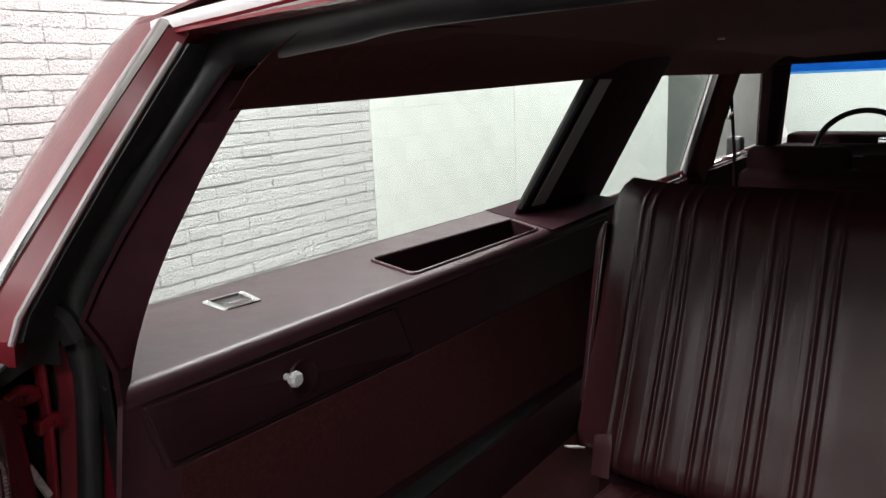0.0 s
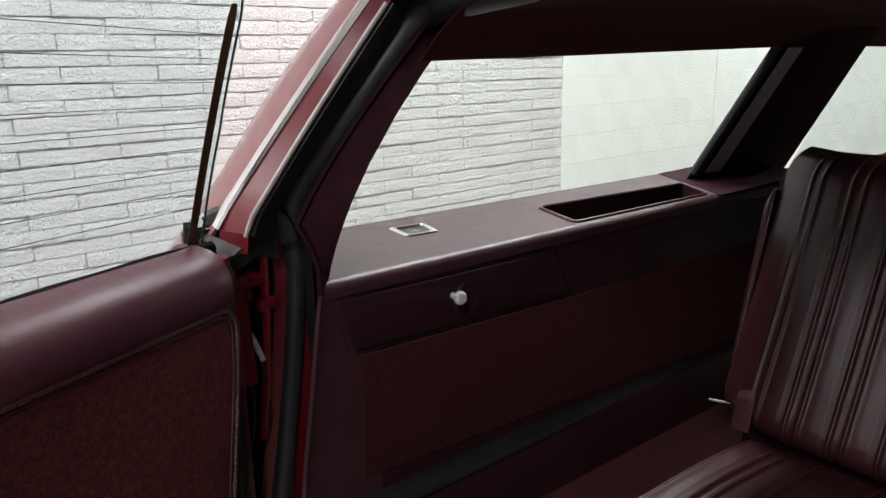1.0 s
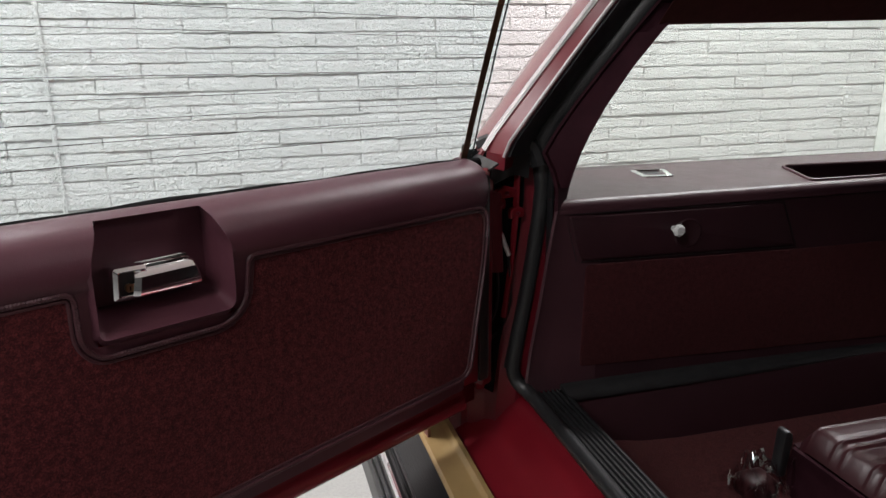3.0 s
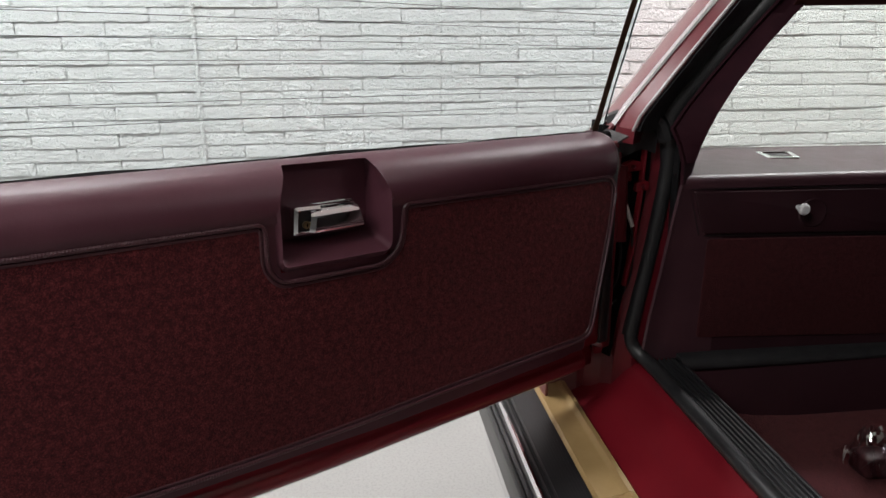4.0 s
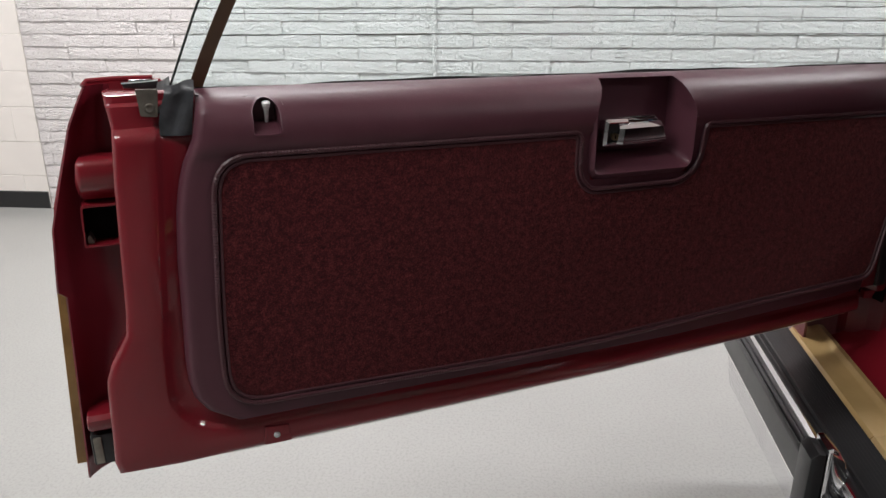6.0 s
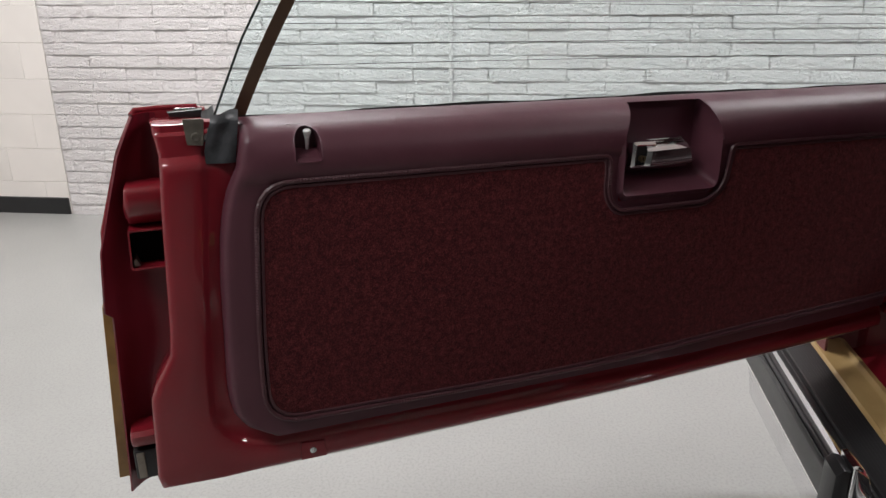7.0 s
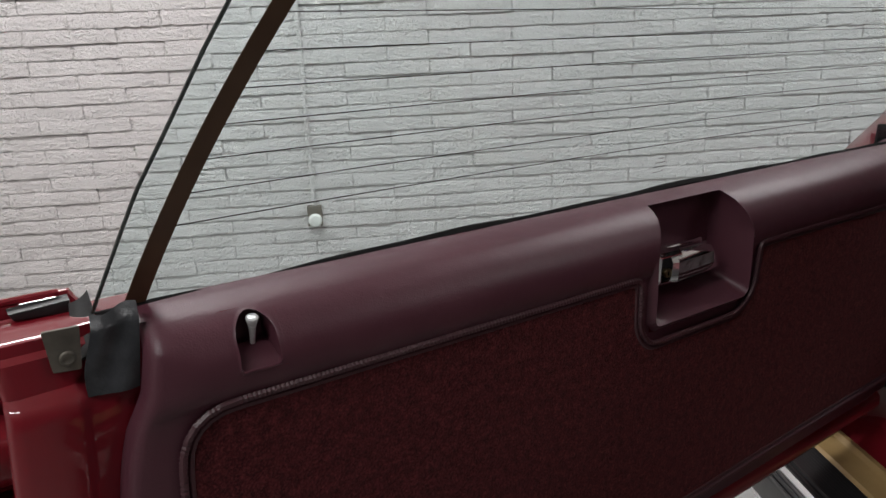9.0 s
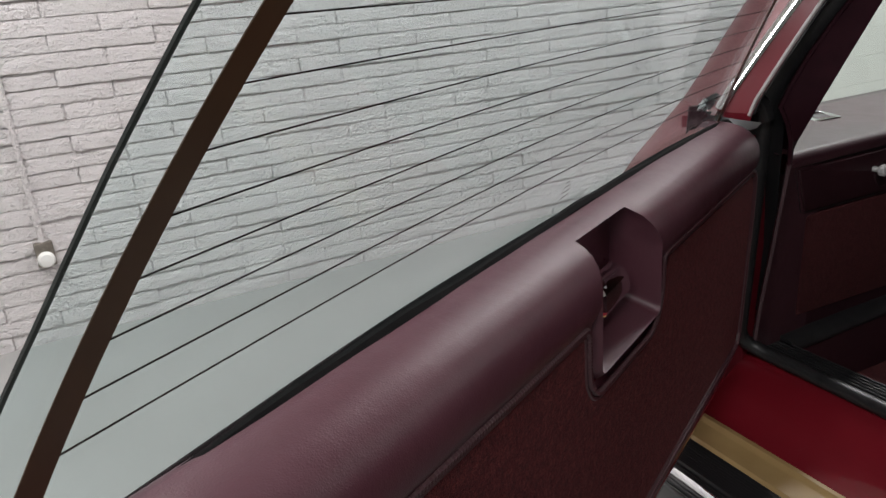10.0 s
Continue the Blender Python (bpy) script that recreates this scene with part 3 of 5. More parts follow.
for u_top, u_bot, dn, k in ((0.6200, 0.6290, -0.0150, 0.90), (0.6200, 0.6290, -0.0052, 0.96), (0.6125, 0.6210, 0.0, 1.0), (0.592, 0.598, -0.0010, 1.0), (0.565, 0.562, -0.0022, 1.0), (0.546, 0.5345, -0.0042, 1.0), (0.5425, 0.5300, -0.0125, 0.97)):
    ring = []
    for n, z in ((-0.046, 1.0402), (-0.0392, 1.0402), (-0.0376, 1.0388), (-0.0374, 1.0366), (-0.0322, 1.0366), (-0.0306, 1.0352), (-0.0304, 1.0330), (-0.0250, 1.0330), (-0.0232, 1.0314), (-0.0206, 1.0285), (-0.0182, 1.0250), (-0.0172, 1.0180), (-0.0164, 1.0110), (-0.0158, 1.0052), (-0.0166, 1.0010), (-0.0190, 0.9988), (-0.030, 0.9988), (-0.046, 1.0000)):
        zz = 1.018 + (z - 1.018) * k
        f = (1.0395 - z) / 0.041
        ring.append((u_top + (u_bot - u_top) * f, n + dn * (0.5 + 0.5 * f), zz))
    rings.append(ring)
part("release_handle", loftm(rings), CHROME, handle, "chrome pull handle with ridges along its top", 18)
part("lock_cylinder", lathe([(0.0, 0.0), (0.0052, 0.0), (0.0060, -0.002), (0.0052, -0.004), (0.0052, -0.012)], 16), BRASS, handle, "small brass lock cylinder").matrix_basis = Matrix.Translation((0.6300, -0.0225, 1.0125)) @ Euler((radians(90), 0, 0)).to_matrix().to_4x4() @ Matrix.Scale(-1, 4, (0, 0, 1))
part("keyway", boxm((0.6292, -0.0226, 1.0098), (0.6308, -0.0218, 1.0152)), HOLE, handle, "", 0)

# lock pin in its arched pocket
PC, PW = 1.1710, 0.0165


def skin_at(u, z):
    return roll_n(z - top_z(u))


arch = []
for k in range(17):
    a = math.pi * k / 16
    arch.append((PC + PW * math.cos(a) * (1.0 - 0.04 * math.sin(a)), 1.0875 + 0.0172 * math.sin(a)))
arch += [(PC - PW, 1.075), (PC - PW * 1.05, 1.064), (PC - PW * 0.9, 1.0605), (PC, 1.060), (PC + PW * 0.9, 1.0605), (PC + PW * 1.05, 1.064), (PC + PW, 1.075)]
z_lo, z_hi = top_z(PC) + PINZ0, top_z(PC) + PINZ1
outline = arch


def ray_to(pts, a):
    """Where a ray from the pocket's middle meets a closed outline."""
    o, d = Vector((PC, 1.081)), Vector((math.cos(a), math.sin(a)))
    best = None
    for p, q in zip(pts, pts[1:] + pts[:1]):
        p, e = Vector(p) - o, Vector(q) - Vector(p)
        den = d.x * e.y - d.y * e.x
        if abs(den) < 1e-12:
            continue
        t, w = (p.x * e.y - p.y * e.x) / den, (p.x * d.y - p.y * d.x) / den
        if t > 0 and -1e-6 <= w <= 1 + 1e-6:
            best = t
    return tuple(o + d * best)


box4 = [(PC + 0.023, z_lo), (PC + 0.023, z_hi), (PC - 0.023, z_hi), (PC - 0.023, z_lo)]
angles = sorted([math.atan2(z - 1.081, u - PC) for u, z in box4] + [math.pi * (2 * k / 40 - 1) + 0.01 for k in range(40)])
arch = [ray_to(outline, a) for a in angles]
square = [ray_to(box4, a) for a in angles]
bm = bmesh.new()
put = lambda pts, off: [(u, skin_at(u, z) + off, z) for u, z in pts]
lipo = [(PC + (u - PC) * 1.10, 1.083 + (z - 1.083) * 1.07) for u, z in arch]
fade = [[(a[0] + (b[0] - a[0]) * f, a[1] + (b[1] - a[1]) * f) for a, b in zip(square, lipo)] for f in (0.25, 0.5, 0.75)]
loft(bm, [put(square, 0.0), *[put(ring, 0.0001) for ring in fade], put(lipo, 0.0003), put([(PC + (u - PC) * 1.03, 1.083 + (z - 1.083) * 1.02) for u, z in arch], 0.0012), put(arch, -0.001)], True, False)
gp("pin_bezel", bm, VINYL, "", 60)
bm = bmesh.new()
inner = [(PC + (u - PC) * 0.96, -0.032, 1.081 + (z - 1.081) * 0.96) for u, z in arch]
loft(bm, [put(arch, -0.001), inner], True, False)
bm.faces.new([bm.verts.new(p) for p in inner])
gp("pin_pocket", bm, VINYL, "deep pin pocket", 40)
gp("pin_ledge", sheet(8, 6, lambda a, b: (PC + 0.0172 * (2 * a - 1), skin_at(PC, 1.061) - 0.0015 - 0.029 * b, 1.0600 + 0.014 * b ** 0.7)), VINYL, "", 50)
gp("pin_lip", tubem([(PC + 0.0165 * (k / 4 - 1), skin_at(PC, 1.060) + 0.0002, 1.0603 + 0.0004 * math.cos(k)) for k in range(9)], 0.0014, 6), VINYL)
gp("pin_well", lathe([(0.0042, 0.0), (0.0052, 0.0014), (0.0064, 0.0012), (0.0074, -0.001)], 20), TRIM, "", 40).matrix_basis = Matrix.Translation((1.1680, -0.0225, 1.0705)) @ Euler((radians(-14), 0, 0)).to_matrix().to_4x4()
gp("lock_pin", lathe([(0.0, 0.0), (0.0024, 0.0), (0.0026, 0.014), (0.0034, 0.024), (0.0050, 0.0300), (0.0056, 0.0325), (0.0056, 0.0340), (0.0044, 0.0352), (0.0, 0.0356)], 14), CRYSTAL, "bright lock pin").matrix_basis = Matrix.Translation((1.1680, -0.0235, 1.0655)) @ Euler((radians(-14), 0, 0)).to_matrix().to_4x4()

# glass, curved both ways
RAKE = 0.68


def glass_n(u, z):
    return -0.0903 + 0.352 * (z - 1.11) + 0.0239 * ((u - 0.6) / 0.7) ** 2 + 0.392 * (z - 1.11) ** 2


def on_glass(u, z, off=0.0):
    return (u, glass_n(u, z) + off, z - off * 0.4)


FREE_EDGE = [(1.080, 1.296), (1.137, 1.273), (1.216, 1.2405), (1.261, 1.217), (1.320, 1.188), (1.376, 1.158), (1.42, 1.130), (1.448, 1.098), (1.458, 1.06)]
HINGE_EDGE = [(1.080, -0.046), (1.160, -0.038), (1.249, -0.029), (1.290, -0.021), (1.334, -0.013), (1.391, -0.001), (1.42, 0.012), (1.448, 0.040), (1.458, 0.075)]


def glass_point(a, b):
    z = 1.082 + 0.375 * b
    u0, u1 = line_at(HINGE_EDGE, z), line_at(FREE_EDGE, z)
    return on_glass(u0 + (u1 - u0) * a, z)


pane = gp("rear_glass", thick(sheet(36, 24, glass_point), 0.0042), GLASS, "raised clear tailgate window glass", 30)
pane.visible_shadow = False
EDGEMAT = surface("dark_glass_edge", (0.016, 0.020, 0.018), (0.028, 0.034, 0.031), 30, 0.25)
for side_line in (FREE_EDGE, HINGE_EDGE):
    gp("glass_edge", tubem([on_glass(line_at(side_line, z), z) for z in [1.082 + 0.0125 * k for k in range(31)]], 0.0016, 6), EDGEMAT)


def band_free(z):
    return 1.2275 - 0.447 * (z - 1.17) - 0.428 * (z - 1.17) ** 2


def band_hinge(z):
    return -0.019 + 0.050 * (z - 1.108) + 0.30 * max(0.0, z - 1.108) ** 2


for line, half, z1 in ((band_free, 0.0092, 1.432), (band_hinge, 0.0072, 1.403)):
    zs = [1.09 + (z1 - 1.09) * k / 20 for k in range(21)]
    rows_b = [[on_glass(line(z) - half * w, z, 0.0036), on_glass(line(z) + half * w, z, 0.0036)] for z, w in zip(zs, [1.0] * 19 + [0.95, 0.6])]
    gp("heater_bus_band", thick(loftm(rows_b, False, False), 0.0006), BAND, "dark bronze band along the glass edge", 0)
for i in range(9):
    path = []
    for k in range(25):
        u = band_hinge(1.16 + 0.027 * i) + (band_free(1.18 + 0.027 * i) - band_hinge(1.16 + 0.027 * i)) * k / 24
        path.append(on_glass(u, 1.1685 + 0.027 * i - 0.0016 * ((u - 0.6) / 0.7) ** 2 + 0.0249 * (u - 0.6), 0.0032))
    gp("heater_wire", tubem(path, 0.00058, 4), WIRE)
# etched mark: plain short bars
bm = bmesh.new()
for k, (du, dz, w) in enumerate(((-0.012, 0.0, 0.024), (-0.010, 0.006, 0.020), (-0.004, 0.012, 0.010), (-0.012, -0.007, 0.022))):
    p = on_glass(0.594 + du, 1.137 + dz, 0.0030)
    for q in range(5):
        box(bm, (p[0] + w * q / 5, p[1] - 0.0002, p[2] - 0.0005), (p[0] + w * (q + 0.62) / 5, p[1] + 0.0002, p[2] + 0.0005))
gp("etched_mark", bm, WIRE, "small etched glass mark", 0)
us = [(-0.05 + 1.33 * k / 70) for k in range(71)]
gp("belt_seal", tubem([(u, glass_n(u, 1.095) - 0.010, top_z(u) - 0.017 + 0.002 * math.sin(u * 9)) for u in us], 0.0085, 8, flat=0.8), FELT, "black rubber belt seal")
gp("belt_seal", tubem([(u, glass_n(u, 1.10) + 0.0085 + 0.0010 * math.sin(u * 11), top_z(u) - 0.0105 + 0.0012 * math.sin(u * 15) + 0.0008 * math.sin(u * 37)) for u in us], 0.0108, 10), FELT)
# bracket, rubber flap and channel end at the free top corner
gp("glass_bracket", prism(rounded([(1.300, 1.086), (1.320, 1.088), (1.3225, 1.121), (1.296, 1.120)], 0.002, 3), -0.031, -0.028, lambda p, q, r: (p, r - 0.25 * max(0, q - 1.105), q), 0.0008), BRONZE, "dull bronze glass bracket")
gp("screw", lathe([(0.0, 0.0012), (0.003, 0.0016), (0.0038, 0.0022), (0.0052, 0.0020), (0.0062, 0.0)], 16), BRONZE).matrix_basis = Matrix.Translation((1.3085, -0.0282, 1.0975)) @ Euler((radians(-90), 0, 0)).to_matrix().to_4x4()


def flap(a, b):
    u = 1.2625 + 0.0375 * a - 0.010 * b + 0.0025 * math.sin(b * 5) * a
    n = -0.0215 - 0.006 * b - 0.010 * max(0.0, b - 0.84) ** 1.2 / 0.128 + 0.0024 * math.sin(a * 6 + b * 3) - 0.004 * max(0.0, a - 0.75) / 0.25
    return (u, n, 1.0625 + 0.064 * b + 0.003 * b * math.sin(a * 5 + 0.8))


gp("rubber_flap", thick(sheet(12, 18, flap), 0.003), GREYRUB, "worn dark grey rubber corner flap")
gp("flap_fold", thick(sheet(8, 8, lambda a, b: (1.280 + 0.024 * a * (1 - 0.35 * b), -0.040 - 0.045 * b + 0.006 * math.sin(a * 3), 1.098 + 0.032 * b - 0.008 * a)), 0.003), RUBBER)
gp("channel_end", prism([(1.294, 1.113), (1.336, 1.116), (1.339, 1.1225), (1.294, 1.1245)], -0.104, -0.086, lambda p, q, r: (p, r, q), 0.0015), RUBBER)
gp("channel_lip", boxm((1.302, -0.101, 1.1236), (1.330, -0.096, 1.1260), 0.0008), CHROME)
# latches in the hollow end
lb = [(-0.104, 1.033), (-0.066, 1.031), (-0.060, 1.024), (-0.060, 1.002), (-0.066, 0.994), (-0.076, 0.978), (-0.104, 0.974)]
gp("latch_housing", prism(lb, 1.352, 1.4065, lambda p, q, r: (r + 0.002 * (q < 1.0), p + 0.0015 * math.sin(q * 160), q), 0.0065, 4), PAINT, "", 60)
frame_o, frame_i = rounded([(1.354, 0.9145), (1.4105, 0.9145), (1.4088, 0.972), (1.354, 0.972)], 0.004, 3), rounded([(1.356, 0.917), (1.4085, 0.917), (1.4065, 0.969), (1.356, 0.969)], 0.004, 3)
bm = bmesh.new()
loft(bm, [[(u, -0.098, z) for u, z in frame_o], [(u, -0.066, z) for u, z in frame_o], [(u, -0.066, z) for u, z in frame_i], [(u, -0.100, z) for u, z in frame_i]], True, False)
gp("latch_rim", bm, PAINT, "", 40)
# Black plate at the back paints in the shade of the latch opening.
gp("latch", boxm((1.354, -0.1015, 0.915), (1.409, -0.096, 0.971), 0.001), HOLE, "black plate standing for the shaded latch opening")
gp("latch_claw", prism(rounded([(1.398, 0.9175), (1.4070, 0.9175), (1.4070, 0.926), (1.403, 0.930)], 0.0015, 2), -0.096, -0.074, lambda p, q, r: (p, r, q), 0.001), DULL)
lb = [(-0.104, 0.668), (-0.068, 0.666), (-0.062, 0.660), (-0.062, 0.648), (-0.068, 0.641), (-0.104, 0.636)]
gp("lower_latch_housing", prism(lb, 1.404, 1.447, lambda p, q, r: (r, p, q), 0.004, 3), PAINT, "", 40)
gp("lower_latch", boxm((1.406, -0.100, 0.585), (1.447, -0.066, 0.635), 0.004), BLACK)
gp("lower_latch_plate", boxm((1.432, -0.066, 0.590), (1.443, -0.062, 0.632), 0.001), DULL)
plug_m = prism(rounded([(1.170, 0.594), (1.211, 0.594), (1.209, 0.625), (1.173, 0.622)], 0.003, 3), -0.0205, -0.0152, lambda p, q, r: (p, r, q), 0.0015)
gp("drain_plug", plug_m, PAINT)
gp("screw", lathe([(0.0, 0.0005), (0.0020, 0.001), (0.0028, 0.0028), (0.0050, 0.0022), (0.0056, 0.0)], 16), CHROME).matrix_basis = Matrix.Translation((1.192, -0.0152, 0.6095)) @ Euler((radians(-90), 0, 0)).to_matrix().to_4x4()
gp("hinge_end_cap", boxm((-0.060, -0.098, 0.64), (-0.030, -0.030, 1.06), 0.008), PAINT)
gp("hinge_trim", boxm((-0.040, -0.060, 0.66), (-0.012, -0.020, 1.07), 0.006), BLACK)

# ---- body: left rear corner, quarter and roof


def lean(z, c=0.0):
    return c + RAKE * max(0.0, z - 1.11)


def bow(z):
    return -0.007 * math.sin(math.pi * min(1.0, max(0.0, (z - 1.10) / 0.34)))


# quarter exterior with the D pillar outside
rings = []
for z, xo in ((0.30, -0.985), (0.50, -1.0), (0.70, -0.995), (0.85, -0.975), (0.95, -0.950), (1.00, -0.935), (1.06, -0.915), (1.11, -0.902), (1.20, -0.882), (1.28, -0.868), (1.36, -0.836), (1.42, -0.806), (1.45, -0.775)):
    step = 0.010 * min(1.0, max(0.0, (z - 1.02) / 0.09))
    xc, xo = (-0.776 if z < 1.11 else -0.776 + (z - 1.11) * 0.32 + bow(z)) + step, xo + 1.7 * step
    y0 = RAKE * (max(z, 0.93) - 1.11) - 0.018
    rings.append([(xc, y0, z), (xc - 0.02, y0 - 0.003, z), (xc + (xo - xc) * 0.6, y0 - 0.002, z), (xo + 0.016, y0 + 0.006, z), (xo + 0.003, y0 + 0.022, z), (xo, y0 + 0.08, z), (xo - 0.004, y0 + 0.18, z), (xo - 0.006, y0 + (0.20 if z > 0.94 else 0.60), z)])
cp("quarter_corner", thick(loftm(rings, False, False), 0.006), QUARTER, "maroon quarter panel and rear pillar skin", 50)
low = (0.30, 0.60, 0.88, 0.925)
cp("body_side", thick(loftm([[(-1.0 + 0.02 * abs(z - 0.7), y, z) for y in (0.2, 1.2, 2.4, 3.6, 4.6)] for z in low], False, False), 0.006), PAINT)
chr_path = [(-0.763 + (z - 1.11) * 0.32 + bow(z), lean(z, -0.022), z) for z in [1.105 + 0.0335 * k for k in range(11)]]
cp("chrome_moulding", tubem(chr_path, 0.0118, 8, flat=0.5, up=(0, 1, -0.68)), CHROME, "bright pillar moulding")
hd = [(-0.680, 0.203, 1.434), (-0.66, 0.205, 1.437), (-0.55, 0.212, 1.446), (-0.3, 0.222, 1.460), (0.3, 0.222, 1.460), (0.692, 0.202, 1.431)]
cp("chrome_moulding", tubem(spline(hd, 6), 0.010, 8, flat=0.6, up=(0, 1, 0)), CHROME, "bright rear roof edge moulding")
cp("moulding_end", tubem([(-0.790, -0.022, 1.118), (-0.800, -0.034, 1.098), (-0.812, -0.048, 1.066)], [0.010, 0.011, 0.004], 8, flat=0.5), CHROME)
# red painted channel beside the opening, then a thin bright line and the seal
rings = []
for k in range(13):
    z = 1.070 + 0.030 * k
    x0, x1, x2 = -0.753 + (z - 1.11) * 0.33 + bow(z), -0.712 + (z - 1.11) * 0.235 + bow(z), -0.762 + (z - 1.11) * 0.29 + bow(z)
    y = lean(z, -0.016)
    rings.append([(x0 - 0.030, y + 0.016, z), (x0 - 0.012, y + 0.004, z), (x0, y, z), (x1, y + 0.019, z), (x2 + 0.004, y + 0.060, z), (x2 + 0.002, y + 0.075, z), (x2 - 0.02, y + 0.10, z)])
cp("pillar_channel", thick(loftm(rings, False, False), 0.003), JAMB, "red painted pillar channel", 20)
seal_path = [(-0.730, 0.030, 0.650), (-0.735, 0.040, 0.70), (-0.750, 0.065, 0.80), (-0.760, 0.085, 0.90), (-0.767, 0.100, 1.00), (-0.765, 0.100, 1.06), (-0.756, 0.102, 1.13), (-0.742, 0.148, 1.20), (-0.706, 0.216, 1.30), (-0.676, 0.266, 1.375), (-0.648, 0.284, 1.405), (-0.60, 0.290, 1.416), (-0.464, 0.290, 1.428), (-0.30, 0.292, 1.440), (0.30, 0.292, 1.440), (0.62, 0.290, 1.41)]
sp = spline(seal_path, 8)

def seal_at(z):
    """Where the opening seal runs at the height z."""
    q = min(sp, key=lambda v: abs(v.z - z) + (0.0 if v.x < -0.66 else 1.0))
    return q.x, q.y


bead, strip = [], []
for k in range(12):
    z = 1.095 + 0.0290 * k
    x1, y1 = -0.712 + (z - 1.11) * 0.235 + bow(z), lean(z, 0.003)
    sx, sy = seal_at(z)
    bead.append((x1 + 0.001, y1 - 0.002, z))
    strip.append([(x1 - 0.004, y1 + 0.004, z), (x1 + 0.002, y1 + 0.010, z), ((x1 + sx) / 2 + 0.004, (y1 + sy) / 2, z), (sx - 0.004, sy - 0.004, z)])
# Pale grey puts the trim bead's reflections into its colour.
cp("bright_bead", tubem(bead, 0.0040, 8), surface("pale_bead", (0.30, 0.29, 0.28), (0.40, 0.38, 0.38), 40, 0.3), "thin bright bead beside the seal")
cp("bead_rubber", loftm(strip, False, False), GREYRUB)
cp("opening_seal", tubem(sp, [0.018 + 0.009 * min(1, max(0, (p.z - 1.02) / 0.12)) for p in sp], 12, flat=0.85), RUBBER, "black rubber tailgate opening seal")
# Black strip stands in for the shade in the gap behind the seal.
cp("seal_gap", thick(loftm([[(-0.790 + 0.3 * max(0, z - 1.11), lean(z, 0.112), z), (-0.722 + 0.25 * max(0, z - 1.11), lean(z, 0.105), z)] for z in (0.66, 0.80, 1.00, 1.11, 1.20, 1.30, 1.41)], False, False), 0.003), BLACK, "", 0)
cp("seal_corner", tubem(spline([(-0.800, -0.020, 1.104), (-0.786, 0.004, 1.116), (-0.768, 0.040, 1.118), (-0.756, 0.072, 1.106), (-0.750, 0.086, 1.07)], 6), 0.020, 8, flat=0.8), RUBBER, "folded black rubber seal corner")
cp("seal_skirt", thick(sheet(12, 6, lambda a, b: (-0.812 + 0.060 * min(1, a * 1.6), -0.052 + 0.120 * a - 0.004 * b + 0.004 * math.sin(a * 9), 1.104 + 0.006 * math.sin(a * 7 + 1) - 0.058 * b + 0.008 * math.sin(a * 11) * b)), 0.003), RUBBER, "torn black rubber skirt")
cp("torn_seal_end", thick(sheet(8, 3, lambda a, b: (-0.790 + 0.13 * a, -0.030 - 0.012 * b, 1.094 - 0.012 * b + 0.008 * math.sin(a * 7) * b)), 0.003), RUBBER)
# jamb under the pillar, where the gate hinges sit
cp("hinge_jamb", thick(loftm([[(-0.83, -0.045, z), (-0.80, -0.040, z), (-0.775, -0.010, z), (x - 0.006, ys - 0.022, z), (x + 0.006, ys + 0.01, z), (x + 0.0, ys + 0.04, z)] for z, x, ys in ((0.46, -0.73, 0.02), (0.60, -0.732, 0.026), (0.70, -0.738, 0.040), (0.80, -0.752, 0.065), (0.90, -0.762, 0.085), (1.00, -0.769, 0.100), (1.09, -0.768, 0.100))], False, False), 0.006), JAMB, "red painted hinge jamb", 30)
JZ = ((0.60, -0.732, 0.026), (0.70, -0.738, 0.040), (0.80, -0.752, 0.065), (0.90, -0.762, 0.085), (1.00, -0.769, 0.100), (1.10, -0.768, 0.100))
# Black sheet over the jamb puts in the shade of the hinge recess.
cp("jamb_gasket", thick(loftm([[(-0.808, -0.050, z), (-0.794, -0.046, z), (-0.770, -0.014, z), (x - 0.002 - 0.02 * (z < 0.72), ys - 0.046, z), (x + 0.002, ys - 0.036, z)] for z, x, ys in JZ], False, False), 0.003), HOLE, "black sheet standing for the shaded hinge recess", 30)
for z, y, w in ((0.610, -0.015, 0.050), (0.655, -0.006, 0.040), (0.975, 0.046, 0.030), (1.017, 0.022, 0.040), (0.995, 0.010, 0.022)):
    br = cp("hinge_bracket", prism(rounded([(y - w / 2, z - 0.013), (y + w / 2, z - 0.009), (y + w * 0.45, z + 0.009), (y, z + 0.014), (y - w / 2, z + 0.006)], 0.003, 2), -0.775, -0.752, lambda p, q, r: (r + 0.15 * (q - z), p, q), 0.003), PAINT)
    part("bolt_head", lathe([(0.0, 0.004), (0.003, 0.0038), (0.0042, 0.002), (0.0042, 0.0)], 8), JAMB, br).matrix_basis = Matrix.Translation((-0.752, y, z)) @ Euler((0, radians(90), 0)).to_matrix().to_4x4()
cp("jamb_rib", tubem([(-0.760, 0.046, 1.06), (-0.757, 0.042, 0.96), (-0.752, 0.032, 0.86), (-0.742, 0.014, 0.76)], 0.007, 8, flat=0.6), PAINT)
cp("wiring_loop", tubem(spline([(-0.760, -0.010, 0.93), (-0.750, 0.000, 0.88), (-0.746, 0.004, 0.82), (-0.744, -0.004, 0.77), (-0.748, -0.022, 0.74), (-0.758, -0.036, 0.725)], 8), 0.0035, 6), BLACK)
cp("jamb_flange", prism(rounded([(-0.785, -0.02), (-0.755, -0.03), (-0.750, 0.01), (-0.78, 0.02)], 0.006, 3), 0.86, 1.02, lambda p, q, r: (p + (1.02 - r) * 0.10, q, r)), JAMB)
cp("hinge", boxm((-0.800, -0.062, 0.628), (-0.768, -0.020, 0.676), 0.008), JAMB, "red painted gate hinge")
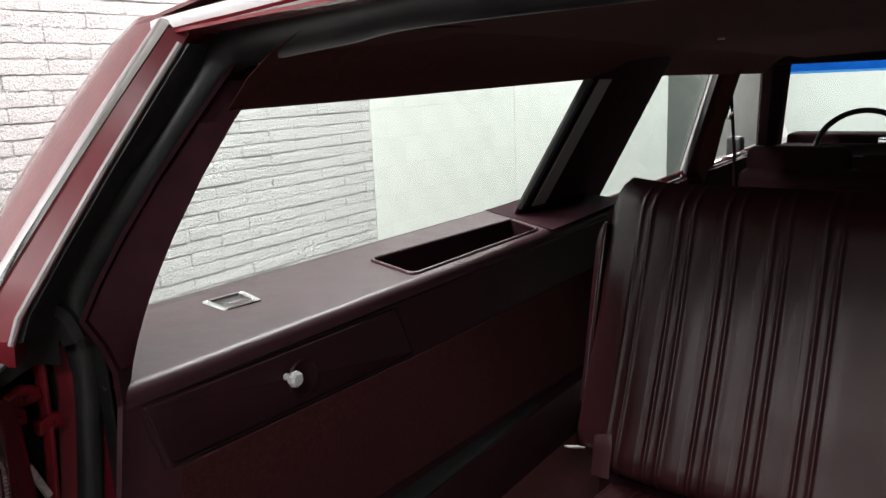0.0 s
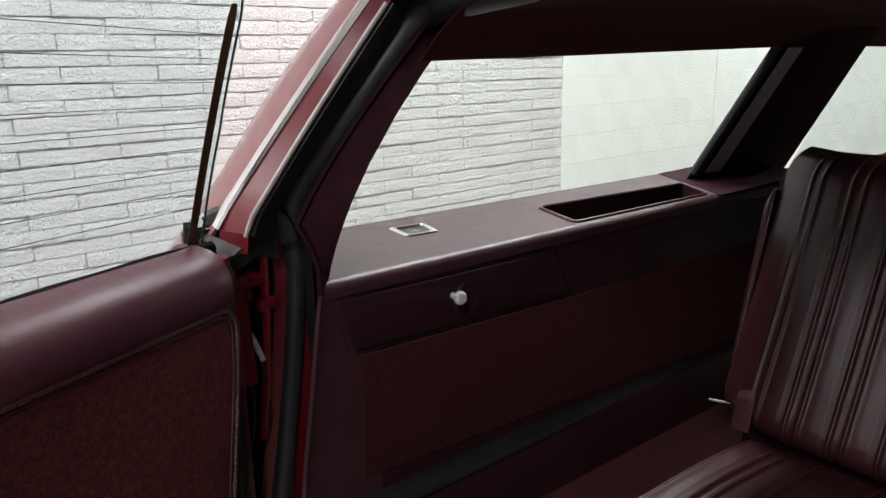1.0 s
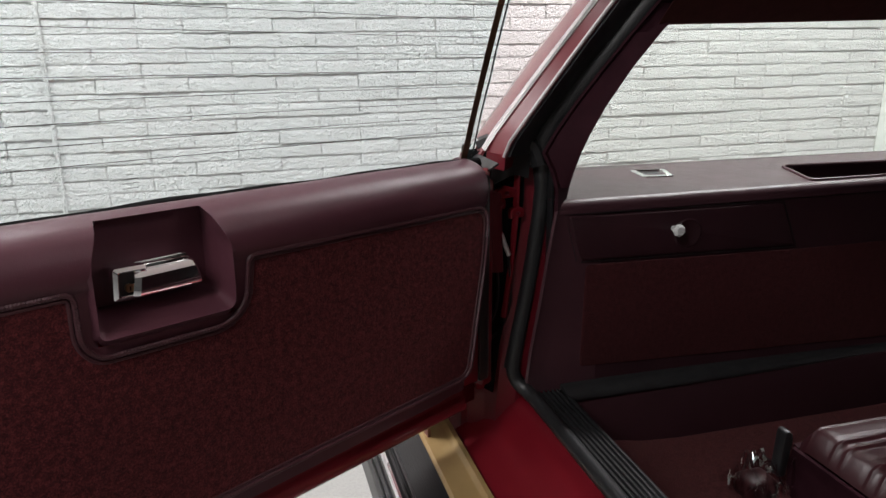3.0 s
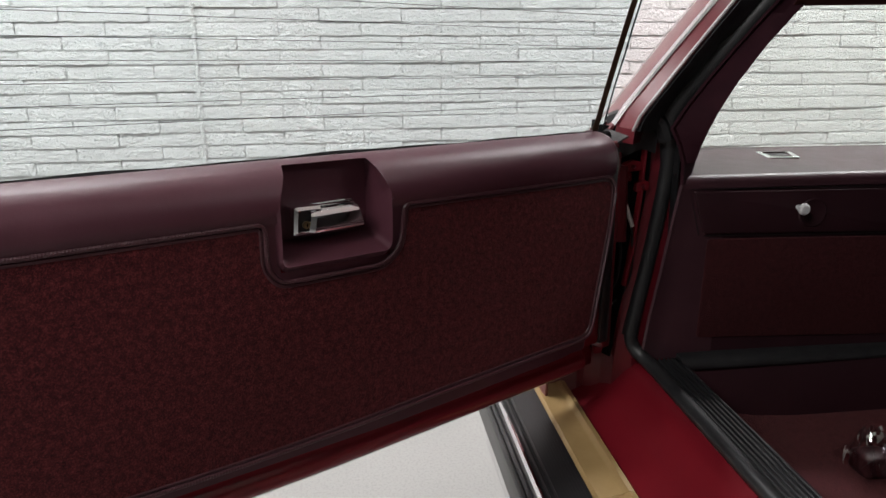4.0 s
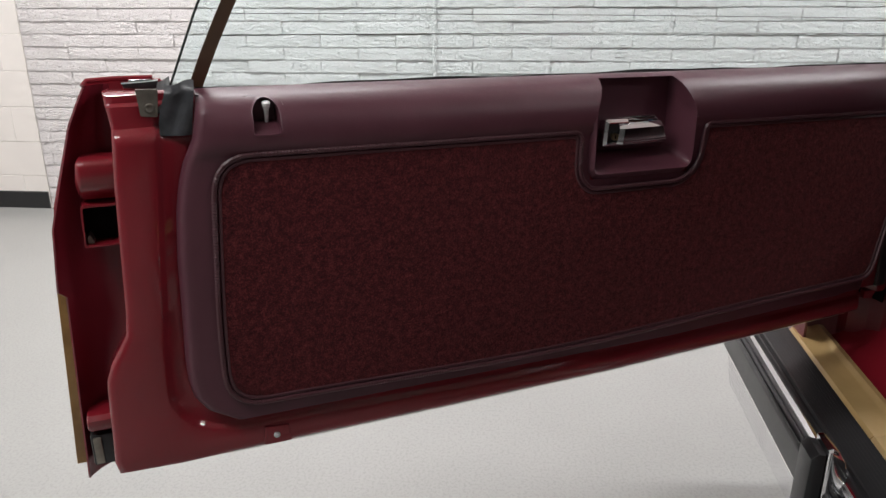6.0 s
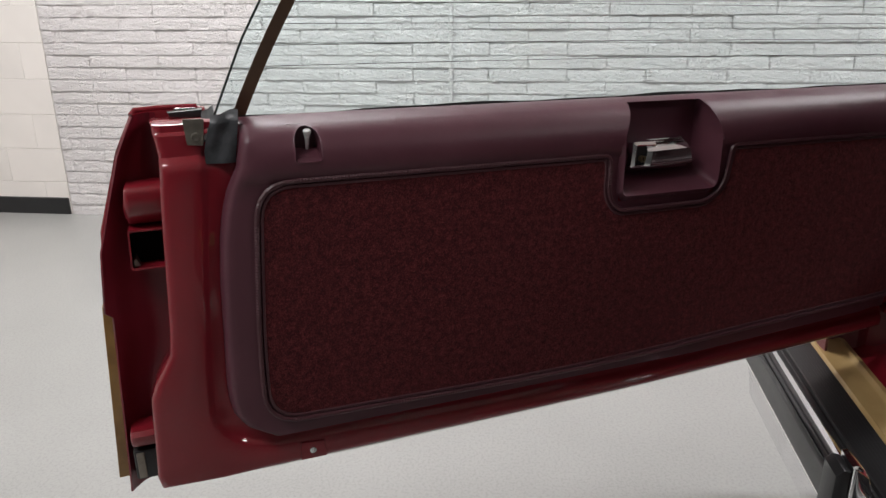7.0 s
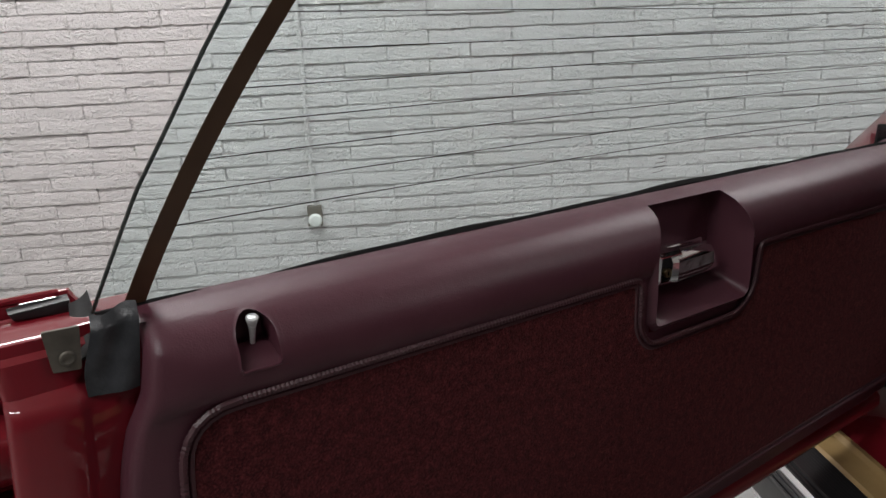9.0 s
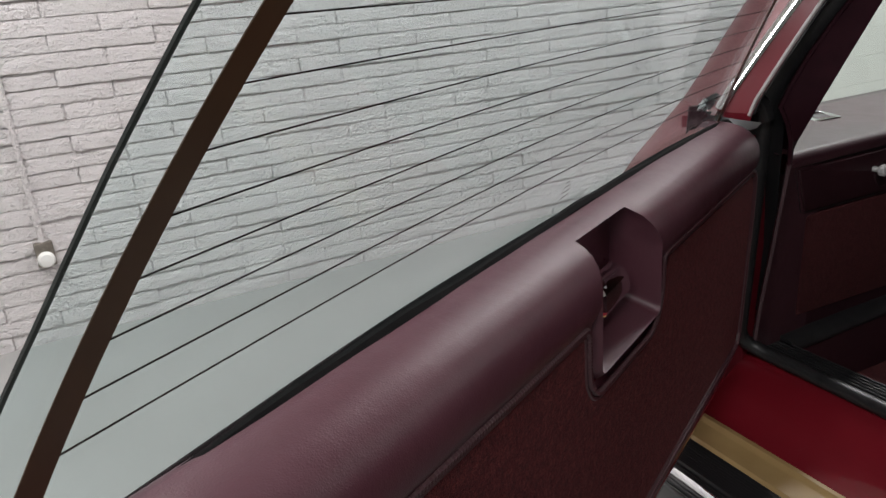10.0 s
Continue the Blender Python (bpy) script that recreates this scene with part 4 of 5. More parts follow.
cp("hinge", boxm((-0.800, -0.062, 1.000), (-0.772, -0.020, 1.040), 0.008), JAMB, "red painted gate hinge")
cp("check_cable", tubem(spline([(-0.752, 0.012, 0.935), (-0.750, 0.026, 0.887), (-0.748, 0.030, 0.835), (-0.746, 0.029, 0.785), (-0.748, 0.012, 0.735), (-0.756, -0.012, 0.707)], 8), 0.003, 6), BLACK)
cp("cable_ferrule", tubem([(-0.750, 0.010, 0.936), (-0.749, 0.014, 0.925), (-0.748, 0.027, 0.890)], 0.0050, 8), CRYSTAL)

# ---- inner rear pillar trim and cantrail


def trim_edge(z):
    """Where the pillar trim turns from its rear face towards the side window."""
    q = min(1.12, max(-0.1, (z - 1.0) / 0.333))
    a, b, c = (1 - q) ** 2, 2 * q * (1 - q), q * q
    return Vector((-0.7234 * a - 0.6264 * b - 0.6374 * c, 0.1342 * a + 0.1141 * b + 0.2821 * c))


tr = [(0.985, (-0.700, 0.104)), (1.03, (-0.701, 0.104)), (1.065, (-0.704, 0.094)), (1.10, (-0.710, 0.078)), (1.14, (-0.708, 0.102)), (1.19, (-0.702, 0.136)), (1.26, (-0.684, 0.184)), (1.32, (-0.660, 0.224)), (1.37, (-0.638, 0.258)), (1.43, (-0.612, 0.300))]
rings = []
for z, a in tr:
    p, e = Vector(a), trim_edge(z)
    lip = p + Vector((0.001, 0.004))
    pts = [(p.x - 0.016, p.y + 0.012), (p.x - 0.004, p.y - 0.0005), tuple(lip), (p.x - 0.003, p.y + 0.011)]
    root = Vector(pts[3])
    pts += [tuple(root.lerp(e, k)) for k in (0.3, 0.6, 0.88)] + [(e.x, e.y), (e.x - 0.008, e.y + 0.006), (e.x - 0.06, e.y + 0.014), (-0.88 + 0.2 * (z - 1.0), e.y + 0.045)]
    rings.append([(x, y, z) for x, y in pts])
cp("rear_pillar_trim", loftm(rings, False, False), MATT, "maroon rear pillar trim", 40)
low = [(0.60, (-0.704, 0.048)), (0.70, (-0.704, 0.060)), (0.80, (-0.702, 0.076)), (0.90, (-0.700, 0.090)), (0.987, (-0.700, 0.104))]
cp("lower_pillar_trim", loftm([[(a[0] - 0.016, a[1] + 0.012, z), (a[0] - 0.004, a[1], z), (a[0] + 0.001, a[1] + 0.004, z), (a[0] - 0.003, a[1] + 0.012, z), (-0.7045, a[1] + 0.05, z), (-0.7065, 0.21, z)] for z, a in low], False, False), SHELFVINYL, "maroon lower pillar trim", 40)
can = [(0.268, -0.652, 1.334), (0.60, -0.660, 1.338), (1.0, -0.685, 1.344), (1.43, -0.712, 1.350), (1.95, -0.742, 1.351), (2.6, -0.775, 1.345), (3.6, -0.80, 1.335)]
rings = [[(x - 0.05, y, z + 0.004), (x, y, z), (x + 0.010, y, z + 0.003), (x + 0.05, y, z + 0.038), (x + 0.10, y, z + 0.068), (x + 0.18, y, max(1.432, z + 0.080))] for y, x, z in can]
cp("cantrail_trim", thick(loftm(rings, False, False), 0.0012), HEADLINER, "dark maroon cloth cantrail")
cp("headliner", thick(sheet(16, 24, lambda a, b: (-0.60 + 1.20 * a, 0.285 + 3.5 * b, 1.424 + 0.018 * math.sin(math.pi * a) - 0.03 * b * b + 0.010 * math.sin(math.pi * b))), 0.006), HEADLINER, "dark maroon cloth headliner")
cp("rear_header", thick(loftm([[(x, 0.205, 1.428 + 0.020 * c), (x, 0.225, 1.424 + 0.020 * c), (x, 0.260, 1.436 + 0.020 * c), (x, 0.30, 1.440 + 0.020 * c)] for x, c in [(-0.69 + 1.38 * k / 12, math.sin(math.pi * k / 12)) for k in range(13)]], False, False), 0.004), PAINT)
roofm = sheet(24, 24, lambda a, b: ((2 * a - 1) * (0.722 + 0.08 * min(1.0, b * 8)), 0.205 + 3.9 * b, 1.4415 + 0.045 * (1 - abs(2 * a - 1) ** 3) + 0.02 * math.sin(math.pi * b) - 0.05 * b * b))
cp("roof", thick(roofm, 0.004), QUARTER, "maroon roof panel")
cp("headliner_corner", thick(sheet(6, 6, lambda a, b: (-0.68 + 0.24 * a, 0.288 + 0.24 * b, 1.384 + 0.034 * a + 0.012 * b)), 0.003), HEADLINER)
cp("headliner_hook", boxm((-0.372, 1.36, 1.421), (-0.356, 1.368, 1.426), 0.002), DULL)

# ---- side trim: shelf, pocket, storage lid, carpeted side
SZ, FX = 1.003, -0.704


# shelf top with the pocket opening left out: built as a frame of strips
def shelf_z(x):
    return SZ + 0.060 * max(0.0, -0.7238 - x)


PK = [(-0.7320, 0.724), (-0.868, 0.755), (-0.838, 1.258), (-0.7290, 1.204)]
outer = [(-0.7238, 0.10), (-0.975, 0.20), (-0.950, 1.60), (-0.7238, 1.62)]
bm = bmesh.new()
pk = rounded(PK, 0.018, 4)
ov = [bm.verts.new((x, y, shelf_z(x))) for x, y in outer]
pv = [bm.verts.new((x, y, shelf_z(x))) for x, y in pk]
n4 = len(pk) // 4
for q in range(4):
    seg = pv[q * n4:(q + 1) * n4]
    for a, b in zip(seg, seg[1:]):
        bm.faces.new((ov[q], b, a))
    bm.faces.new((ov[q], ov[(q + 1) % 4], pv[((q + 1) * n4) % len(pv)], seg[-1]))
bmesh.ops.subdivide_edges(bm, edges=[e for e in bm.edges if e.calc_length() > 0.2], cuts=2)
bmesh.ops.triangulate(bm, faces=bm.faces)
shelf = cp("side_shelf", bm, SHELFVINYL, "maroon vinyl covered side shelf", 30)
rings = []
for y in (0.115, 0.3, 0.5, 0.8, 1.1, 1.4, 1.62):
    ring = []
    for k in range(8):
        a = math.pi / 2 * k / 7
        ring.append((-0.724 + 0.021 * math.sin(a), y, SZ - 0.020 + 0.020 * math.cos(a)))
    ring += [(-0.703, y, SZ - 0.026), (-0.707, y, SZ - 0.029)]
    rings.append(ring)
cp("shelf_edge_roll", loftm(rings, False, False), SHELFVINYL, "", 40, shelf)
cp("pocket_tray", thick(loftm([[(x, y, shelf_z(x)) for x, y in pk], [(x * 0.985 - 0.012, y * 0.99 + 0.01, SZ - 0.16) for x, y in pk]], True, False), 0.002), TRIM, "deep open storage pocket", 35, shelf)
cp("pocket_floor", prism([(x, y) for x, y in PK], SZ - 0.165, SZ - 0.155, lambda p, q, r: (p, q, r)), TRIM, "", 0, shelf)
cp("pocket_rim", tubem([(x, y, shelf_z(x) + 0.001) for x, y in pk], 0.004, 8, True), PIPING, "dark pocket rim", 35, shelf)
# Thin dark sheet paints in the shade where the shelf's front end loses light.
cp("shelf_front_cap", thick(sheet(6, 8, lambda a, b: (-0.955 + 0.256 * a, 1.318 + 0.34 * b - 0.10 * a * (1 - b), shelf_z(-0.955 + 0.256 * a) + 0.0015 + 0.010 * b * b)), 0.001), MATT, "dark sheet over the shelf end, standing for its shade", 40, shelf)
# chrome strike plate in the shelf
SM = Matrix.Translation((-0.878, 0.4185, shelf_z(-0.860))) @ Euler((0, math.atan(0.060), radians(-6))).to_matrix().to_4x4() @ Matrix.Scale(0.90, 4)
bm = bmesh.new()
o, i = rounded([(-0.036, -0.045), (0.038, -0.039), (0.038, 0.041), (-0.036, 0.047)], 0.006, 3), rounded([(-0.024, -0.032), (0.026, -0.028), (0.026, 0.029), (-0.024, 0.033)], 0.006, 3)
loft(bm, [[(x, y, 0.0) for x, y in o], [(x * 0.97, y * 0.97, 0.0035) for x, y in o], [(x * 0.86, y * 0.86, 0.0042) for x, y in o], [(x * 0.80, y * 0.80, 0.0025) for x, y in o], [(x * 1.04, y * 1.04, 0.0045) for x, y in i], [(x, y, 0.002) for x, y in i], [(x, y, -0.012) for x, y in i]], True, False)
st = cp("latch_bezel", bm, CHROME, "chrome latch bezel on the shelf", 40, shelf)
st.matrix_basis = SM
h = cp("latch_slide", boxm((-0.018, -0.026, -0.010), (0.008, 0.026, 0.0025), 0.003), BLACK, "", 35, shelf)
h.matrix_basis = SM
h = cp("latch_well", boxm((-0.024, -0.032, -0.014), (0.026, 0.032, -0.011)), HOLE, "", 0, shelf)
h.matrix_basis = SM

side = cp("side_trim", prism([(0.10, 0.60), (0.145, SZ - 0.012), (1.62, SZ - 0.012), (1.62, 0.60)], FX - 0.03, FX - 0.004, lambda p, q, r: (r, p, q)), TRIM, "dark maroon moulded side trim panel")
lid = rounded([(0.165, 0.880), (0.672, 0.870), (0.630, 0.966), (0.134, 0.972)], 0.006, 3)
cp("storage_lid", prism(lid, FX - 0.010, FX + 0.004, lambda p, q, r: (r, p, q), 0.0035, 3), TRIM, "storage lid in the side trim", 35, side)
cp("lid_seam", tubem([(FX + 0.0005, y, z) for y, z in ((0.155, 0.878), (0.126, 0.976), (0.40, 0.9735), (0.634, 0.9705), (0.681, 0.866), (0.165, 0.876))], 0.0010, 5), BLACK, "", 35, side)
cp("carpet_side", prism(rounded([(0.172, 0.645), (1.50, 0.600), (1.50, 0.855), (0.690, 0.858), (0.176, 0.868)], 0.01, 3), FX - 0.010, FX + 0.000, lambda p, q, r: (r, p, q), 0.003), FLOOR_CARPET, "dark carpeted lower side", 35, side)
bm = lathe([(0.0, 0.030), (0.009, 0.0295), (0.0125, 0.026), (0.013, 0.020), (0.011, 0.016), (0.006, 0.014), (0.006, 0.0)], 9)
kn = cp("lid_knob", bm, CRYSTAL, "bright faceted knob", 12, side)
kn.matrix_basis = Matrix.Translation((FX + 0.003, 0.368, 0.932)) @ Euler((0, radians(90), 0)).to_matrix().to_4x4()
kn = cp("knob_recess", lathe([(0.0, 0.001), (0.020, 0.001), (0.029, 0.004), (0.032, 0.001)], 24), TRIM, "", 40, side)
kn.matrix_basis = Matrix.Translation((FX + 0.0035, 0.402, 0.919)) @ Euler((0, radians(90), 0)).to_matrix().to_4x4()
rings = []
for k in range(11):
    y, w = 0.13 + 0.100 * k, 1 - 0.75 * (k / 10) ** 2
    rings.append([(-0.735, y, 0.586), (-0.735, y, 0.590 + 0.022 * w), (-0.700, y, 0.590 + 0.021 * w), (-0.676 - 0.024 * (1 - w), y, 0.590 + 0.016 * w), (-0.668 - 0.028 * (1 - w), y, 0.590 + 0.004 * w), (-0.670 - 0.028 * (1 - w), y, 0.586)])
cp("side_sill_strip", loftm(rings), RUBBER, "black plastic side sill strip", 50)
cp("wheel_well_step", boxm((-0.74, 0.14, 0.30), (-0.676, 1.62, 0.592), 0.01), TRIM, "carpeted step beneath the side trim")

# side window glass and pillars
def side_plane(y, z):
    return (-0.950 + 0.35 * (z - 1.02), y, z)


wq = [(0.17, 0.99), (1.60, 0.98), (1.75, 1.38), (0.34, 1.38)]
sg = cp("side_glass", thick(loftm([[side_plane(y, z) for y, z in wq[:2]], [side_plane(y, z) for y, z in (wq[3], wq[2])]], False, False), 0.003), SIDEGLASS, "clear rear side window glass", 0)
sg.visible_shadow = False
def pillar_plane(z):
    return -0.860 + 0.457 * (z - 1.026)


rings = []
for z in (0.98, 1.026, 1.10, 1.20, 1.30, 1.352, 1.40):
    x, y0 = pillar_plane(z), 1.323 + 0.313 * (z - 1.026)
    y1 = 1.842 + 0.235 * (z - 1.04)
    rings.append([(x - 0.04, y0 + 0.12, z), (x, y0, z), (x + 0.007, y0 + 0.008, z), (x + 0.011, y0 + 0.043, z), (x + 0.016, y0 + 0.112, z), (x + 0.028, y0 + 0.138, z), (x + 0.032, y1 - 0.09, z), (x + 0.018, y1, z), (x - 0.04, y1 + 0.004, z)])
cp("middle_pillar", thick(loftm(rings, False, False), 0.004), MATT, "dark maroon pillar trim", 30)
cp("window_gasket", tubem([(pillar_plane(z) + 0.006, 1.330 + 0.313 * (z - 1.026), z) for z in (1.026, 1.19, 1.352)], 0.012, 8), RUBBER, "black window gasket")
cp("pillar_belt_guide", thick(sheet(4, 8, lambda a, b: (pillar_plane(1.03 + 0.318 * b) + 0.020 + 0.005 * a, 1.362 + 0.102 * b + 0.060 * a, 1.03 + 0.318 * b)), 0.004), surface("grey_belt_webbing", (0.30, 0.26, 0.265), (0.37, 0.325, 0.33), 200, 0.5), "grey webbing strip on the pillar")
dg = cp("door_glass", thick(loftm([[side_plane(y, z) for y, z in ((2.07, 0.89), (2.94, 0.89))], [side_plane(y, z) for y, z in ((2.22, 1.37), (2.82, 1.37))]], False, False), 0.003), SIDEGLASS, "rear door window glass", 0)
dg.visible_shadow = False
for (ya, yb, za, zb, w, mat) in ((2.93, 2.83, 0.86, 1.40, 0.020, CHROME), (3.08, 2.96, 0.86, 1.42, 0.070, HEADLINER), (4.20, 3.54, 0.93, 1.42, 0.085, CABIN)):
    cp("door_pillar", tubem([(side_plane(0, za + (zb - za) * k / 4)[0] + (0.07 if ya > 4 else 0.02), ya + (yb - ya) * k / 4, za + (zb - za) * k / 4) for k in range(5)], w, 8, flat=0.6), mat)
cp("door_card", thick(sheet(4, 6, lambda a, b: (-0.965 + 0.02 * math.sin(b * 3), 2.02 + 2.3 * a, 0.35 + 0.550 * b)), 0.03), MATT, "dark door trims beside the seats")
cp("door_sill_chrome", tubem([(-0.962, 2.1, 0.906), (-0.962, 4.2, 0.902)], 0.007, 6), CHROME)

# windscreen, dashboard and steering wheel
ws = cp("windscreen", thick(sheet(6, 4, lambda a, b: (-0.80 + 1.60 * a, 4.18 - 0.62 * b + 0.10 * math.sin(math.pi * a), 0.985 + 0.40 * b)), 0.004), SIDEGLASS, "clear windscreen", 30)
ws.visible_shadow = False
for f0, f1, mat in ((0.885, 1.0, BLUEGLASS), (0.855, 0.885, PALEBLUE)):
    wb = cp("shade_band", thick(sheet(6, 2, lambda a, b: (-0.80 + 1.60 * a, 4.18 - 0.62 * (f0 + (f1 - f0) * b) + 0.10 * math.sin(math.pi * a) - 0.008, 0.985 + 0.40 * (f0 + (f1 - f0) * b))), 0.002), mat, "blue shade band across the windscreen", 30)
    wb.visible_shadow = False
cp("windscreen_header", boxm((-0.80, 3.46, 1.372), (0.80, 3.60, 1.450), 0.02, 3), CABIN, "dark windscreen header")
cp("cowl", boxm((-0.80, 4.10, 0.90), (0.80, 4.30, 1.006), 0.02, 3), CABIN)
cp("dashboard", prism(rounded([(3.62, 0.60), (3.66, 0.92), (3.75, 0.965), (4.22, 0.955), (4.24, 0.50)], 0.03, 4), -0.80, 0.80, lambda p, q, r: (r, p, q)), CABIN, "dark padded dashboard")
swm = Matrix.Translation((-0.354, 3.50, 0.985)) @ Euler((radians(62), 0, 0)).to_matrix().to_4x4()
wheel = cp("steering_wheel", tubem([(0.19 * math.cos(2 * math.pi * k / 40), 0.19 * math.sin(2 * math.pi * k / 40), 0) for k in range(40)], 0.013, 10, True), BLACK, "dark steering wheel")
wheel.matrix_basis = swm
part("wheel_hub", boxm((-0.18, -0.03, -0.03), (0.18, 0.03, 0.0), 0.01), BLACK, wheel)
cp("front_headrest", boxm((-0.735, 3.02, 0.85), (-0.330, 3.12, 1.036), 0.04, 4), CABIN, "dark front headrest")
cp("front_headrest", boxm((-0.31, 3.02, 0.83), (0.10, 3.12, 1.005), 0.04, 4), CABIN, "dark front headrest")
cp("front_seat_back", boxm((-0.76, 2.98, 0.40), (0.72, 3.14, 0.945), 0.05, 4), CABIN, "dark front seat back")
cp("instrument_cluster", boxm((-0.30, 3.55, 0.985), (-0.10, 3.60, 1.03), 0.008), CHROME)
cp("door_mirror", boxm((-1.08, 3.95, 0.87), (-0.99, 4.02, 1.00), 0.02, 3), BLACK, "dark door mirror")
cp("door_pillar", thick(loftm([[side_plane(y, 0.86) for y in (2.93, 3.36)], [side_plane(y, 1.15) for y in (2.88, 3.22)], [side_plane(y, 1.41) for y in (2.83, 3.08)]], False, False), 0.03), HEADLINER, "dark maroon centre pillar")
cp("seat_belt", tubem([(-0.80, 3.02, 1.26), (-0.765, 2.98, 1.0), (-0.75, 2.95, 0.7)], 0.008, 8, flat=0.3), CABIN)
cp("belt_buckle", boxm((-0.815, 3.0, 1.15), (-0.785, 3.02, 1.20), 0.004), CHROME)

# ---- third-row seat, facing the tailgate
def pleat(x):
    """Relief across the seat: wide padded panels and narrow piped strips parted by sewn seams."""
    a = abs(x)
    seams = [0.088 + 0.0975 * k for k in range(5)] + [0.116 + 0.0975 * k for k in range(5)]
    near = min(abs(a - q) for q in seams)
    k = min(4, max(0, int((a - 0.04) / 0.0975)))
    mid = abs(a - 0.102 - 0.0975 * k)
    welt = 0.0070 * math.exp(-(near / 0.0050) ** 2)
    dip = 0.0012 * math.exp(-(mid / 0.008) ** 2)
    crown = 0.0030 * (1 - math.exp(-(max(0.0, mid - 0.020) / 0.014) ** 2))
    return welt - dip + crown


seat = cp("third_row_seat", prism([(0.94, 0.45), (1.09, 0.45), (1.20, 1.065), (1.115, 1.065), (0.968, 0.672)], -0.46, 0.50, lambda p, q, r: (r, p, q), 0.01), MATT, "maroon leather rear-facing third-row seat")


def seat_to_view(x, y, z):
    """Scales the backrest about the opening camera place, to fit the camera's view."""
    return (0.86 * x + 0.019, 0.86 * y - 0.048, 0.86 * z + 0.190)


def backrest(a, b):
    x = -0.630 + 1.26 * a
    s = -0.10 + 1.10 * b
    z = 0.545 + 0.576 * s
    y = 1.075 + 0.42 * (z - 0.56)
    e = max(0.0, abs(x) - 0.575) / 0.045
    y += 0.03 * e ** 2.5 + 0.34 * max(0.0, abs(x) - 0.30) ** 2 + 0.25 * (math.hypot(abs(x) - 0.49, 0.016) + abs(x) - 0.49)
    top = max(0.0, s - 0.86) / 0.14
    y += 0.085 * top ** 2.2
    z -= 0.020 * top ** 3 + 0.016 * e ** 3 * s
    bot = max(0.0, -0.02 - s) / 0.08
    y += 0.04 * bot ** 2
    y -= pleat(x) * (1 - 0.4 * top) - 0.008 * math.sin(math.pi * max(0.0, s))
    x *= 1 + 0.012 * s * s
    y -= 0.0022 * noise.noise(Vector((x * 7, s * 6, 2.0))) + 0.0009 * noise.noise(Vector((x * 14, s * 22, 5.0)))
    return seat_to_view(x, y, z)


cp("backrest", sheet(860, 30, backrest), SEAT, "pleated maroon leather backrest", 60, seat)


def side_bolster(a, b):
    """Rounded leather side of the backrest."""
    z = 0.72 + 0.362 * b
    w = (0.034 + 0.010 * b) * (1 - 0.5 * max(0.0, b - 0.92) / 0.08)
    th = math.pi * 0.5 * a
    x0, y0 = -0.506 - 0.008 * b, 0.975 + 0.42 * (z - 0.88) + 0.018
    return (x0 - w * math.sin(th), y0 + 0.068 + 0.085 * (1 - math.cos(th)) - 0.030 * b, z - 0.030 - 0.010 * a * a)


cp("backrest_side", thick(sheet(12, 18, side_bolster), 0.012), SEAT, "", 60, seat)
cp("side_piping", tubem([side_bolster(0.12, k / 18) for k in range(19)], 0.0032, 8), SEAT, "", 35, seat)
cp("backrest_shell", boxm((-0.535, 1.150, 0.70), (0.573, 1.21, 1.08), 0.02, 3), MATT, "", 35, seat)


def cushion(a, b):
    x = -0.425 + 0.85 * a
    y = 0.485 + 0.395 * b
    z = 0.614 - 0.020 * b
    e = max(0.0, abs(x) - 0.385) / 0.040
    f = max(0.0, 0.07 - b) / 0.07
    z -= 0.045 * e ** 2.2 + 0.045 * f ** 2.2
    z += pleat(x * 1.20) * 0.7 * (1 - f) + 0.008 * math.sin(math.pi * b) + 0.002 * noise.noise(Vector((x * 8, y * 8, 3.0)))
    return (x, y, z)


cp("cushion", sheet(520, 26, cushion), SEAT, "pleated maroon leather seat cushion", 60, seat)
cp("cushion_front", thick(sheet(30, 8, lambda a, b: (-0.420 + 0.84 * a, 0.484 + 0.010 * math.sin(math.pi * b) + 0.012 * b, 0.566 - 0.112 * b)), 0.006), MATT, "", 60, seat)
cp("cushion_side", thick(sheet(10, 6, lambda a, b: (-0.430 - 0.008 * math.sin(math.pi * b), 0.49 + 0.36 * a, 0.566 - 0.112 * b)), 0.012), MATT, "", 60, seat)
cp("belt_strap", tubem(spline([seat_to_view(-0.500, 1.068, 0.590), seat_to_view(-0.496, 1.058, 0.572), seat_to_view(-0.497, 1.052, 0.54), seat_to_view(-0.497, 1.045, 0.500)], 6), 0.018, 8, flat=0.12, up=(0, 1, 0)), PIPING, "maroon belt strap", 35, seat)
cp("strap_tip", prism([(-0.500, 0.886), (-0.490, 0.884), (-0.470, 0.918), (-0.486, 0.912)], 0.640, 0.643, lambda p, q, r: (p, q, r - 0.3 * (q - 0.89))), surface("pale_tag", (0.42, 0.40, 0.37), (0.5, 0.48, 0.45), 30, 0.6), "", 35, seat)
cp("belt_receiver", prism(rounded([(0.458, 0.50), (0.476, 0.50), (0.482, 0.586), (0.476, 0.597), (0.464, 0.595)], 0.005, 3), -0.450, -0.424, lambda p, q, r: (r, p, q), 0.004), BLACK, "black belt receiver", 35, seat)

film = glass("clear_plastic_film", (0.86, 0.84, 0.84), 1.0, 0.22)


def crumple(a, b):
    x, y = -0.495 + 0.10 * a, 0.385 + 0.085 * b
    w = noise.noise(Vector((a * 5, b * 5, 1.3))) * 0.030 + abs(noise.noise(Vector((a * 11, b * 9, 4.1)))) * 0.030
    return (x + 0.016 * noise.noise(Vector((b * 7, a * 3, 9))), y + 0.012 * noise.noise(Vector((a * 8, b * 6, 2))), 0.470 + 0.070 * math.sin(math.pi * a) * math.sin(math.pi * b) ** 0.7 + w)


